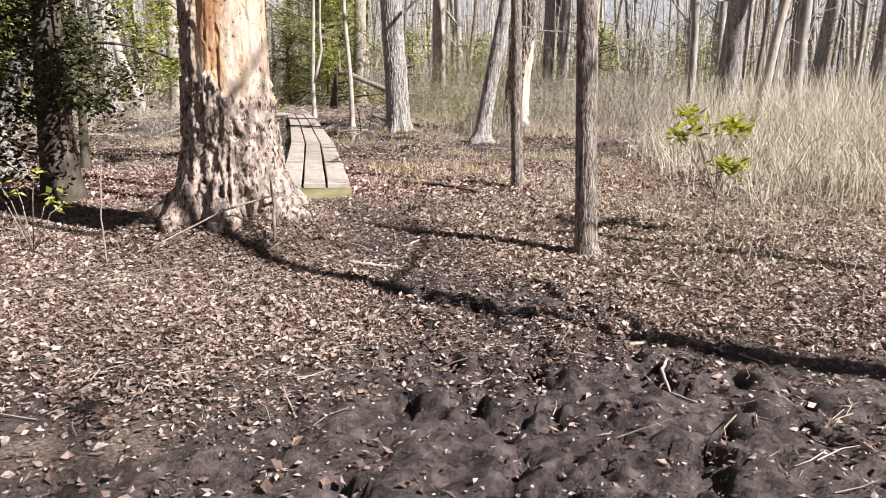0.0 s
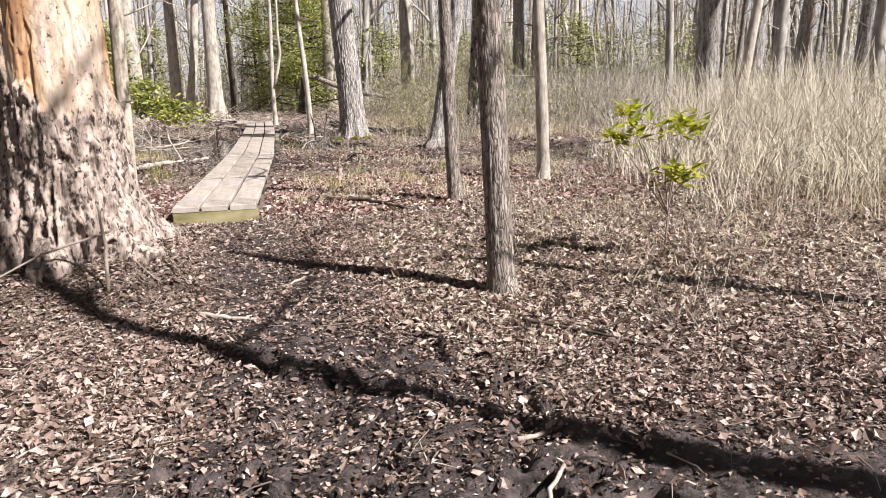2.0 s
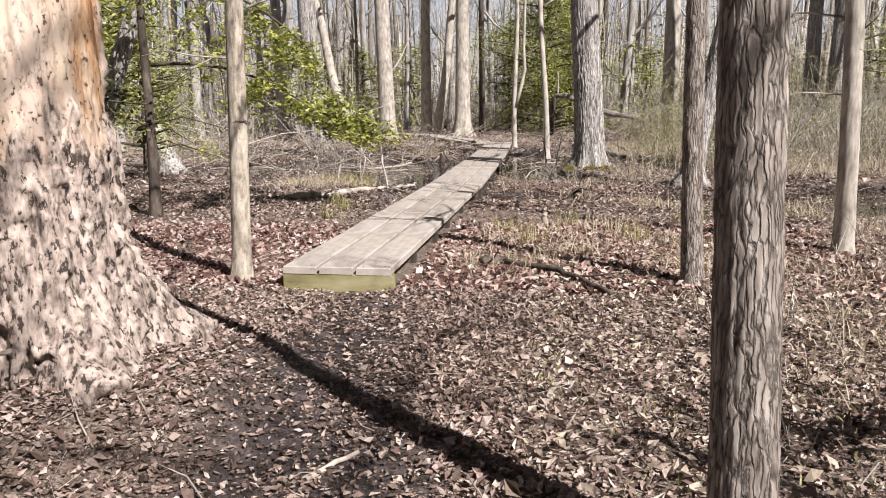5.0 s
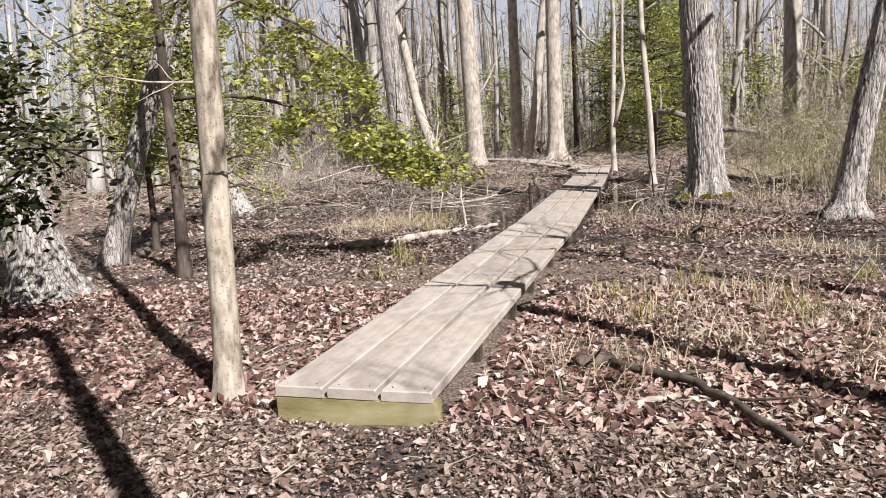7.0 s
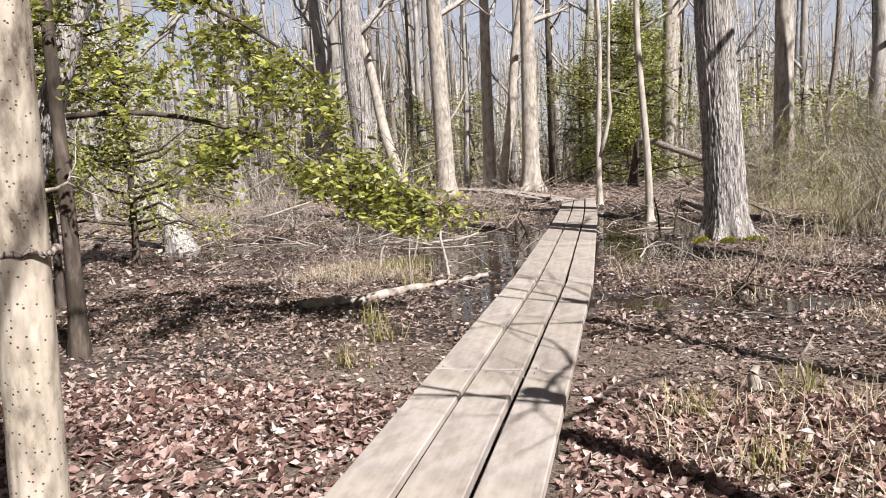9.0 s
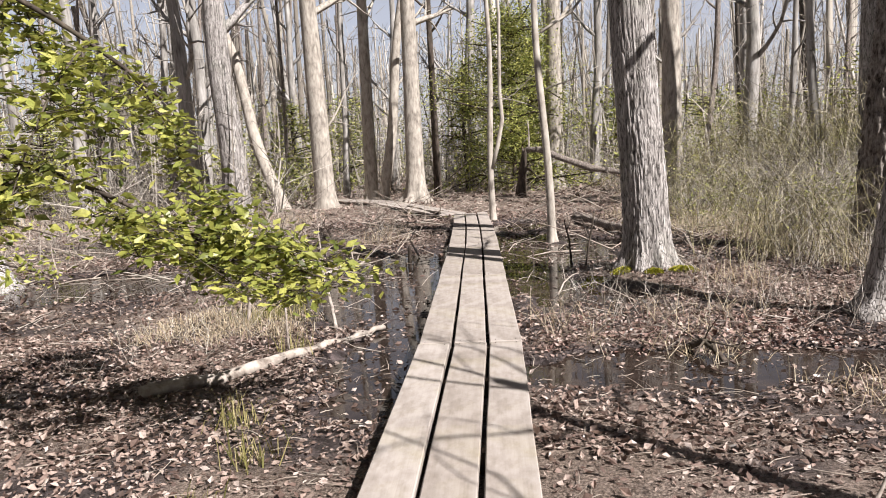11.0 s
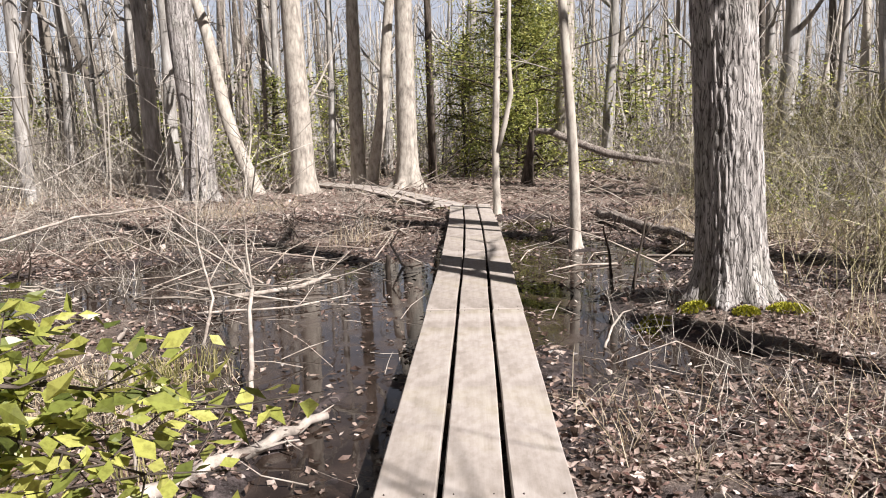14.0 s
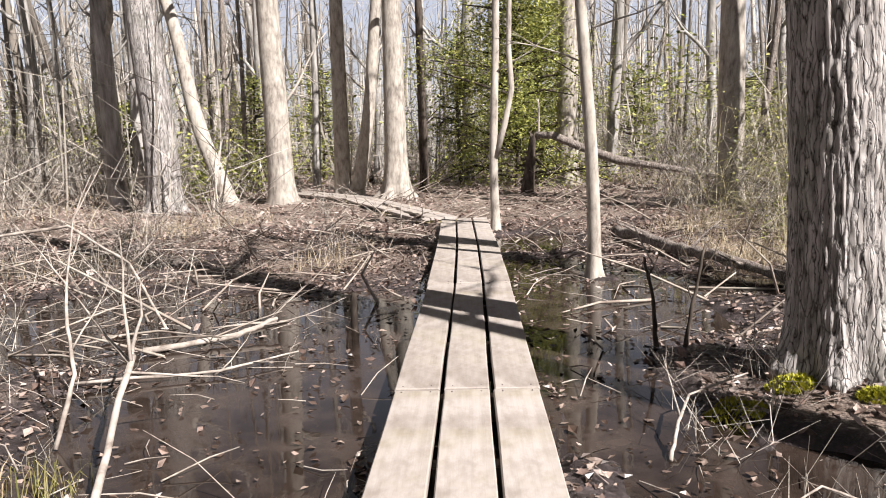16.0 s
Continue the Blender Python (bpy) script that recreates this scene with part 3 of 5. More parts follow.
# joints of the walk: y, centre x, height of the deck
JOINTS = ((0.0, 0.0, 0.2), (3.2, 0.02, 0.19), (6.8, 0.03, 0.165), (10.52, -0.06, 0.14), (14.1, -0.14, 0.13), (17.55, -0.26, 0.125), (21.1, -0.42, 0.12))
for s in range(6):
    (y0, x0, z0), (y1, x1, z1) = JOINTS[s], JOINTS[s + 1]
    length = math.hypot(y1 - y0, x1 - x0) - 0.012
    walkway = thing("boardwalk_section", x0, y0, z0, "weathered grey plank boardwalk section over boggy ground" if s else "first boardwalk section with a mossy timber end", "boardwalk", "boardwalk sections")
    turn = math.degrees(math.atan2(-(x1 - x0), y1 - y0))
    tilt = math.degrees(math.atan2(z1 - z0, y1 - y0))
    walkway.matrix_basis = pose(x0, y0, z0, tilt, 0, turn)
    for k in (-1, 0, 1):
        trim = 0.03 * rng.random() if s else 0
        put("plank", plank_mesh("plank", PW + 0.004 * rng.random(), length - trim, PT, PLANK, s * 3 + k + 5), walkway,
            at=pose(k * (PW + GAP), trim * 0.5, rng.uniform(-0.003, 0.003), rng.uniform(-0.05, 0.05), 0, rng.uniform(-0.12, 0.12)))
        for yy in (0.05, length - 0.05):
            for dx in (-0.09, 0.09):
                put("bolt", BOLT, walkway, "rusty bolt head", pose(k * (PW + GAP) + dx, yy, 0.002))
    spots = [0.048] if s == 0 else [0.03]
    spots += [length * 0.36, length * 0.74]
    if s == 5:
        spots.append(length - 0.07)
    for i, yy in enumerate(spots):
        tall = 0.2 if s else 0.17
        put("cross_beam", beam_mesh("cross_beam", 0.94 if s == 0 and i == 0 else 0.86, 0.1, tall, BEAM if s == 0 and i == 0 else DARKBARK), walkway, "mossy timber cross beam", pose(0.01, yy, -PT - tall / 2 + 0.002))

# the lower boards that turn off towards the far trees
for i, (ax, ay, bx, by) in enumerate(((-1.0, 21.75, -1.95, 24.0), (-2.0, 24.1, -3.6, 27.6), (-3.65, 27.7, -6.4, 31.2))):
    zz = land_at((ax + bx) / 2, (ay + by) / 2) + 0.12
    low = thing("low_boardwalk_section", ax, ay, zz, "low brown plank boardwalk section turning off between trees", "boardwalk", "low boardwalk sections")
    low.matrix_basis = pose(ax, ay, zz, 0, 0, math.degrees(math.atan2(-(bx - ax), by - ay)))
    length = math.hypot(bx - ax, by - ay)
    for k in (-1, 0, 1):
        put("plank", plank_mesh("plank", PW, length, 0.05, PLANK, 40 + i * 3 + k), low, at=pose(k * (PW + 0.03), 0.04 * rng.random(), 0))
    for yy in (0.1, length - 0.1):
        put("cross_beam", beam_mesh("cross_beam", 0.95, 0.1, 0.2, BEAM), low, "timber cross beam", pose(0, yy, -0.148))


# ---- trees ----
def trunk_mesh(name, r, height, material, lean=(0, 0), bend=0.0, sides=24, dense=3.0, step=0.08, ridge=0.0, ridge_size=0.05, flare=0.4, roots=5, knots=0.02, seed=0, bare=False, sink=0.25, snapped=False, flare_height=0.35, taper=0.0):
    """An upright trunk from the ground up: root flare, bark ridges, slow bends."""
    zs = np.concatenate([np.arange(-sink, dense, step), np.linspace(dense, height, max(4, int((height - dense) / 0.8)))])
    th = np.linspace(0, 2 * np.pi, sides, endpoint=False)
    T, H = np.meshgrid(th, zs)
    up = np.maximum(H, 0)
    R = r * (1 - 0.55 * up / (taper or height))
    lob = 0.5 + 0.5 * np.cos(roots * T + 2.2 * np.sin(T + seed) + seed)
    R = R + r * flare * np.exp(-up / flare_height) * (0.45 + 0.9 * lob * np.exp(-up / (flare_height * 1.2)))
    ct, st = np.cos(T), np.sin(T)
    R = R * (1 + knots * 2 * (fbm(ct * 1.5, st * 1.5, H * 1.3, seed + 3) - 0.5))
    values = None
    if ridge:
        k = r / ridge_size
        warp = 1.5 * (noise3(ct * 2, st * 2, H * 4, seed) - 0.5)
        n = noise3(ct * k + warp, st * k + warp, H / ridge_size * 0.16, seed + 8)
        n2 = noise3(ct * k * 2, st * k * 2, H / ridge_size * 0.5, seed + 9)
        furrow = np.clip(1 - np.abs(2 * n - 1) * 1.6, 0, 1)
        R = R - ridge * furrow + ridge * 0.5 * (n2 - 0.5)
        # how strongly each furrow is darkened in the bark colour
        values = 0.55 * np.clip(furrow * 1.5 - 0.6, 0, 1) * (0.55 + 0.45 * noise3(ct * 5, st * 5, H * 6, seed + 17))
    if bare:
        ragged = 0.35 * (noise3(ct * 9, st * 9, H * 4, seed + 4) - 0.5)
        if bare == "patch":
            side = np.cos(T - radians(-35))
            m = 0.32 - np.abs(H - 1.35) * 0.45 + 0.9 * (side - 0.72) + 1.1 * (fbm(ct * 3, st * 3, H * 2.5, seed + 2, 4) - 0.5) + ragged
        else:
            side = np.cos(T - radians(-30))
            m = side * 0.6 - 0.42 + 0.95 * np.clip(H - 0.95, -2, 0.45) + 2.3 * (fbm(ct * 2.4, st * 2.4, H * 1.3, seed + 2, 4) - 0.5) + ragged
        values = smooth(0.0, 0.16, m)
        thick = 1 - 0.72 * values
        plate = fbm(ct * 8, st * 8, H * 7.5, seed + 6, 4)
        steps = smooth(0.36, 0.39, plate) + smooth(0.47, 0.5, plate) + smooth(0.57, 0.6, plate)
        rag = fbm(ct * 24, st * 24, H * 9, seed + 11, 3)
        R = R + thick * (0.009 * steps + 0.009 * steps * (1 - values) + 0.03 * (rag - 0.5) - 0.012 * smooth(0.6, 0.66, rag))
        low = np.exp(-up / 0.45)
        R = R + low * 0.065 * (noise3(ct * 18 + 2 * plate, st * 18, H * 1.6, seed + 12) - 0.5)
        R = R - 0.07 * smooth(0.66, 0.71, fbm(ct * 3.6, st * 3.6, H * 2.2, seed + 14, 3)) * thick
    if snapped:
        H = np.where(H > height * 0.93, H + 0.3 * (noise3(ct * 4, st * 4, 0, seed) - 0.5), H)
    px = lean[0] * up + bend * np.sin(up * 0.9 + seed) + R * ct
    py = lean[1] * up + bend * np.cos(up * 0.7 + seed) * 0.6 - bend * math.cos(seed) * 0.6 + R * st
    px -= bend * math.sin(seed)
    n, m = T.shape
    i, j = np.meshgrid(np.arange(n - 1), np.arange(m), indexing="ij")
    quads = np.stack([i * m + j, i * m + (j + 1) % m, (i + 1) * m + (j + 1) % m, (i + 1) * m + j], -1).reshape(-1, 4)
    v = np.stack([px, py, H], -1).reshape(-1, 3)
    top = np.concatenate([v, [[v[-m:, 0].mean(), v[-m:, 1].mean(), v[-m:, 2].mean() - (0.1 if snapped else 0)]]])
    kk = np.arange(m)
    cap = np.stack([np.full(m, n * m), (n - 1) * m + kk, (n - 1) * m + (kk + 1) % m], -1)
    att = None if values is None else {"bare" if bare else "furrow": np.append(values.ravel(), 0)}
    return mesh_of(name, top, [quads, cap], material, True, att)


def branch(start, heading, length, radius, wander=0.25, rise=0.05, twigs=5, depth=1, r=None, sides=5):
    """Tubes of one limb with its side twigs."""
    r = r or rng
    n = max(4, int(length / 0.35))
    p, d = np.array(start, float), np.array(heading, float)
    d /= np.linalg.norm(d)
    pts = [p.copy()]
    for _ in range(n):
        d = d + r.normal(0, wander, 3) * 0.5 + np.array([0, 0, rise])
        d /= np.linalg.norm(d)
        p = p + d * length / n
        pts.append(p.copy())
    pts = np.array(pts)
    out = [tube(pts, np.linspace(radius, radius * 0.25, n + 1), sides)]
    if depth > 0:
        for _ in range(twigs):
            k = r.integers(max(1, n // 4), n)
            dd = pts[k] - pts[k - 1]
            dd = dd / np.linalg.norm(dd) + r.normal(0, 0.75, 3)
            out += branch(pts[k], dd, length * r.uniform(0.25, 0.5), radius * 0.45, wander * 1.2, rise, max(2, twigs - 2), depth - 1, r, max(3, sides - 1))
    return out


def bare_tree(name, x, y, label, r, height=15, material=OAK, group="", limbs=6, limb_from=6.0, low=(), turn=0.0, limb_seed=1, lean=(0, 0), forks=1, **shape):
    """A leafless tree: trunk and limbs, each limb with its twigs."""
    tree = thing(name, x, y, land_at(x, y), label, "tree", group, turn)
    put("trunk", trunk_mesh("trunk", r, height, material, lean=lean, **shape), tree)
    g = np.random.default_rng(limb_seed)
    for i in range(limbs):
        z = limb_from + (height - limb_from) * (i + g.random() * 0.6) / max(1, limbs)
        a = i * 2.4 + g.random()
        rr = max(0.02, r * (1 - 0.55 * z / height) * 0.5)
        start = (lean[0] * z, lean[1] * z, z)
        v, f = join(branch(start, (math.cos(a), math.sin(a), 0.7), g.uniform(2.2, 4.2), rr, 0.3, 0.06, 5, forks, g, 4))
        put("limb", mesh_of("limb", v, f, material), tree)
    for z, a, length, rad, rise in low:
        a = radians(a)
        start = (lean[0] * z + 0.7 * r * math.cos(a), lean[1] * z + 0.7 * r * math.sin(a), z)
        v, f = join(branch(start, (math.cos(a), math.sin(a), rise), length, rad, 0.28, 0.02, 4, forks, g, 5))
        put("limb", mesh_of("limb", v, f, material), tree, "low dead branch")
    return tree


# the trees along the walk
bare_tree("dead_tree", -0.77, -2.46, "huge dead tree trunk with peeling bark and orange bare wood", 0.405, 9.0, PEEL, sides=300, dense=2.8, step=0.0125, flare=0.68, roots=7, knots=0.05, seed=3, bare=True, limbs=3, limb_from=6, flare_height=0.36)
bare_tree("young_tree", 2.36, -3.66, "slender young tree with furrowed brown bark beside the trail", 0.1, 7.0, POLE, sides=80, dense=2.4, step=0.02, ridge=0.005, ridge_size=0.016, flare=0.35, roots=4, seed=5, lean=(-0.035, 0.06), bend=0.02, limb_from=4.5, limb_seed=2, flare_height=0.14, taper=11.0)
pale_tree = bare_tree("young_tree", -0.95, 0.3, "slender pale-barked tree beside the boardwalk end", 0.085, 10, SPECKLED, sides=48, dense=3.0, step=0.03, ridge=0.002, ridge_size=0.02, flare=0.4, roots=3, seed=8, lean=(0.05, 0.02), bend=0.02, limb_from=4.5, limb_seed=3, flare_height=0.14,
          low=((2.3, 40, 0.9, 0.012, 0.5), (1.9, 200, 0.6, 0.01, 0.1), (1.55, 100, 0.5, 0.008, 0.2)))
bare_tree("young_tree", 2.88, 0.45, "dark slender tree leaning a little", 0.09, 3.3, POLE, sides=60, dense=3.2, step=0.03, ridge=0.006, ridge_size=0.016, flare=0.3, roots=3, seed=11, lean=(-0.045, 0.05), bend=0.04, limb_from=2.9, limb_seed=4, flare_height=0.14, taper=8.0)
bare_tree("young_tree", 4.5, 1.85, "slender greenish grey tree with thin dead twigs", 0.095, 5.3, SMOOTH, sides=48, dense=3.6, step=0.04, ridge=0.003, ridge_size=0.02, flare=0.3, roots=3, seed=14, lean=(0.0, 0.04), bend=0.03, limb_from=4, limb_seed=5, flare_height=0.14, taper=9.0,
          low=((2.2, 150, 1.4, 0.012, 0.25), (2.0, -20, 1.2, 0.01, 0.3), (1.5, 175, 0.8, 0.008, 0.05)))
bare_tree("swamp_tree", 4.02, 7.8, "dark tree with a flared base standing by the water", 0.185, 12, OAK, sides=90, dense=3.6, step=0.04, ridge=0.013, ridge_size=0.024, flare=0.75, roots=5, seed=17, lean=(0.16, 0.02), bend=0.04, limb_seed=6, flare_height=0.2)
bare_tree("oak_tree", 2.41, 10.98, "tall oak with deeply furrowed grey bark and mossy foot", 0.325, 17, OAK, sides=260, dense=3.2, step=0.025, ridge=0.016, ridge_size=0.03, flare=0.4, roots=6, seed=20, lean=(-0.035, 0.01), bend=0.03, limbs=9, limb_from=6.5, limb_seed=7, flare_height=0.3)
bare_tree("split_tree", 5.98, 11.85, "rough-barked tree with a bare pale orange patch", 0.345, 12, SCAR, sides=200, dense=3.8, step=0.025, flare=0.35, roots=5, knots=0.05, seed=23, lean=(0.06, 0.0), bend=0.03, limb_seed=8, bare="patch")
bare_tree("sapling", 1.38, 15.3, "thin crooked sapling standing at the pool edge", 0.085, 9, SMOOTH, sides=36, dense=4.0, step=0.05, flare=0.6, roots=3, seed=26, lean=(-0.02, 0.0), bend=0.06, limb_from=3.6, limb_seed=9, flare_height=0.2, low=((3.0, 10, 1.3, 0.015, 0.3), (2.6, 170, 1.2, 0.013, 0.4)))
twin = bare_tree("sapling", 0.21, 20.0, "thin forked sapling at the end of the boardwalk", 0.085, 9, SMOOTH, sides=30, dense=5, step=0.06, flare=0.4, roots=3, seed=29, bend=0.05, limbs=4, limb_from=5, limb_seed=10, flare_height=0.2, low=((2.9, 0, 1.8, 0.016, 0.3),))
v, f = tube([(0.02, 0, 1.35), (0.2, 0, 1.95), (0.34, 0, 2.6), (0.3, 0, 3.3), (0.36, 0, 5.2), (0.3, 0, 7)], [0.06, 0.058, 0.055, 0.05, 0.04, 0.02], 10)
put("fork_stem", mesh_of("fork_stem", v, f, SMOOTH), twin, "second stem of the fork")
bare_tree("grey_tree", -8.6, 25.6, "tall grey tree with ridged bark", 0.46, 17, OAK, sides=80, dense=5.5, step=0.09, ridge=0.01, ridge_size=0.06, flare=0.4, roots=5, seed=31, lean=(-0.03, 0), bend=0.05, limb_seed=11)
bare_tree("leaning_tree", -7.7, 28.2, "slim pale tree leaning over", 0.25, 11, SMOOTH, sides=30, dense=6, step=0.1, flare=0.3, roots=3, seed=34, lean=(-0.27, 0.0), bend=0.12, limbs=3, limb_from=6.5, limb_seed=12)
bare_tree("smooth_tree", -6.05, 28.0, "tall smooth pale-barked tree", 0.39, 17, SMOOTH, sides=60, dense=6, step=0.08, ridge=0.004, ridge_size=0.04, flare=0.4, roots=4, seed=37, lean=(-0.02, 0), limb_seed=13, low=((2.9, 20, 2.6, 0.05, 0.9),))
bare_tree("forest_tree", -4.75, 30.7, "mottled grey tree in a close group", 0.27, 16, SMOOTH, sides=40, dense=6, step=0.1, flare=0.35, roots=4, seed=40, lean=(0.01, 0), limb_seed=14)
bare_tree("forest_tree", -4.25, 30.4, "mottled tree leaning out of a close group", 0.22, 14, SMOOTH, sides=40, dense=6, step=0.1, flare=0.35, roots=4, seed=43, lean=(0.15, 0), bend=0.06, limb_seed=15, low=((4.5, 30, 2.5, 0.05, 0.9), (3.4, 160, 2.2, 0.03, 0.4)))
bare_tree("forest_tree", -2.75, 29.0, "pale tree with broadly spreading root foot", 0.36, 16, SMOOTH, sides=60, dense=5.5, step=0.08, ridge=0.006, ridge_size=0.05, flare=1.05, roots=4, seed=46, lean=(0.01, 0), limb_seed=16, flare_height=0.45)
bare_tree("forest_tree", -2.1, 31.5, "thin dark tree behind a pale trunk", 0.16, 13, DARKBARK, sides=24, dense=5, step=0.15, seed=48, limb_seed=17)
bare_tree("forest_tree", 2.85, 33.0, "stout grey tree behind the broken snag", 0.4, 16, SMOOTH, sides=60, dense=6, step=0.08, ridge=0.006, ridge_size=0.06, flare=0.6, roots=4, seed=50, limb_seed=18, lean=(0.02, 0))
bare_tree("forest_tree", 5.85, 24.4, "pale grey tree in dry undergrowth", 0.33, 16, SMOOTH, sides=60, dense=5.5, step=0.1, ridge=0.006, ridge_size=0.05, flare=0.35, roots=4, seed=53, limb_seed=19)
bare_tree("forest_tree", 14.4, 14.7, "big dark tree among the reeds", 0.5, 16, OAK, sides=60, dense=5, step=0.1, ridge=0.02, ridge_size=0.06, flare=0.4, roots=5, seed=56, limb_seed=20, lean=(0.06, 0))
bare_tree("leaning_tree", 14.6, 13.2, "slim tree leaning beside a big dark trunk", 0.17, 11, SMOOTH, sides=24, dense=6, step=0.15, seed=58, limb_seed=21, lean=(0.22, 0.0), bend=0.1, limbs=4)
for i, (tx, ty, tr, ln) in enumerate(((17.2, 16.5, 0.3, 0.08), (21.5, 20.0, 0.34, 0.12), (25.0, 20.5, 0.4, 0.05), (27.5, 20.5, 0.33, 0.1), (9.4, 19.5, 0.24, 0.0), (11.5, 24.0, 0.3, 0.03))):
    bare_tree("forest_tree", tx, ty, "grey forest tree rising from dry reeds", tr, 15, OAK, "trees among the reeds", sides=48, dense=6, step=0.12, ridge=0.012, ridge_size=0.06, seed=60 + i, limb_seed=30 + i, lean=(ln, 0))
bare_tree("mottled_tree", -4.85, 2.95, "stout mottled leaning trunk with rough bark", 0.3, 12, OAK, sides=80, dense=4, step=0.04, ridge=0.02, ridge_size=0.1, flare=0.7, roots=4, seed=70, limb_seed=22, lean=(-0.28, 0.1), bend=0.05)
bare_tree("leaning_tree", -5.73, 4.98, "leaning trunk with rough dark foot", 0.17, 11, OAK, sides=48, dense=4, step=0.05, ridge=0.012, ridge_size=0.07, flare=0.6, roots=4, seed=73, limb_seed=23, lean=(0.33, 0.1), bend=0.05)
bare_tree("broken_snag", 1.22, 28.6, "short dark broken tree stump", 0.2, 1.75, DARKBARK, sides=36, dense=1.75, step=0.06, flare=0.2, seed=76, limbs=0, lean=(0.12, 0), snapped=True)
fallen = thing("fallen_tree", 1.5, 28.6, land_at(1.5, 28.6), "fallen dead trunk leaning from a broken snag", "log")
v, f = tube([(0.0, 0, 1.75), (0.5, -0.1, 1.72), (1.3, -0.4, 1.35), (2.3, -0.8, 0.95), (3.4, -1.2, 0.75), (6.0, -2, 0.25)], [0.1, 0.12, 0.12, 0.13, 0.09, 0.04], 10)
put("trunk", mesh_of("trunk", v, f, POLE), fallen)
v, f = join(branch((0.05, 0, 1.6), (0.1, 0, 1), 1.2, 0.05, 0.1, 0.0, 2, 1))
put("splinter", mesh_of("splinter", v, f, DEADWOOD), fallen)

bare_tree("leaning_tree", -8.0, 12.2, "grey mottled trunk leaning far over", 0.25, 9, OAK, sides=40, dense=4, step=0.08, flare=0.5, roots=4, seed=78, limb_seed=24, lean=(-0.42, 0.05), bend=0.05, limbs=3, limb_from=5)
# scarred ring on the pale tree
th = np.linspace(0, 2 * np.pi, 25)
gr = np.random.default_rng(19)
v, f = tube(np.stack([0.07 + 0.081 * np.cos(th), 0.028 + 0.081 * np.sin(th), 1.38 + gr.normal(0, 0.008, 25)], -1), gr.uniform(0.006, 0.015, 25), 6, False)
put("bark_scar", mesh_of("bark_scar", v, f, POLE), pale_tree, "rough dark ring of scarred bark")

# uprooted tree: an upended plate of dark roots with its trunk lying away from it
upturned = thing("uprooted_tree", 8.0, 20.2, land_at(8.0, 20.2), "uprooted tree with dark upended root plate", "log")
th, ph = np.meshgrid(np.linspace(0, 2 * np.pi, 40, endpoint=False), np.linspace(0.02, np.pi - 0.02, 22))
nx, ny, nz = np.sin(ph) * np.cos(th), np.sin(ph) * np.sin(th), np.cos(ph)
rr = 1 + 0.55 * (fbm(nx * 3, ny * 3, nz * 3, 311, 4) - 0.5)
i, j = np.meshgrid(np.arange(21), np.arange(40), indexing="ij")
quads = np.stack([i * 40 + j, i * 40 + (j + 1) % 40, (i + 1) * 40 + (j + 1) % 40, (i + 1) * 40 + j], -1).reshape(-1, 4)
put("root_plate", mesh_of("root_plate", np.stack([nx * rr * 0.62, ny * rr * 0.35, 0.62 + nz * rr * 0.66], -1).reshape(-1, 3), quads[:, ::-1], DARKBARK), upturned, "dark earthy root plate")
for k in range(14):
    a = k * 0.45 + 0.2
    v, f = join(branch((0.35 * math.cos(a), -0.1, 0.7 + 0.35 * math.sin(a)), (math.cos(a), gr.normal(-0.3, 0.3), math.sin(a) + 0.1), gr.uniform(0.5, 0.9), 0.03, 0.3, 0.0, 2, 1, gr, 5))
    put("root", mesh_of("root", v, f, DARKBARK), upturned)
v, f = tube([(-0.2, 0, 0.75), (-0.8, 0.05, 0.85), (-1.4, 0.1, 0.6), (-2.4, 0.3, 0.2)], [0.11, 0.1, 0.08, 0.05], 10)
put("trunk", mesh_of("trunk", v, f, POLE), upturned)

# trees on the sunny side, behind the walker, that throw their shade over the trail
# all unseen: two fit shadows on the trail, the rest are added for dapples
for i, (tx, ty, tr, hh) in enumerate(((5.75, -8.82, 0.115, 12), (6.2, -5.95, 0.085, 5.0), (2.6, -14.5, 0.2, 14), (-4.5, -13.5, 0.25, 14), (-8.0, -9.0, 0.2, 14), (9.5, -17.0, 0.25, 16), (17.5, -3.0, 0.22, 15))):
    bare_tree("forest_tree", tx, ty, "unseen bare forest tree on leafy ground", tr, hh, OAK, "bare forest trees", sides=16, dense=3, step=0.3, seed=80 + i, limb_seed=40 + i, limbs=6, limb_from=0.5 * hh, forks=2)

# more of the wood, as copies of four trees
patterns = []
for i, (tr, mat, ln) in enumerate(((0.2, FAR, 0.02), (0.13, FAR, -0.03), (0.28, FAR, 0.0), (0.12, POLE, 0.05))):
    patterns.append(bare_tree("forest_tree", -14 - i * 2.3, 33 + i * 1.7, "bare grey forest tree deep in the wood", tr, 15, mat, "bare forest trees", sides=12, dense=5, step=0.6, flare=0.3, seed=95 + i, limb_seed=60 + i, limbs=5, limb_from=4.0, lean=(ln, 0), bend=0.06,
                              low=((2.8, 60 + i * 80, 1.5, 0.02, 0.4), (3.6, 200 + i * 50, 1.6, 0.02, 0.5))))
g = np.random.default_rng(5)
placed = 0
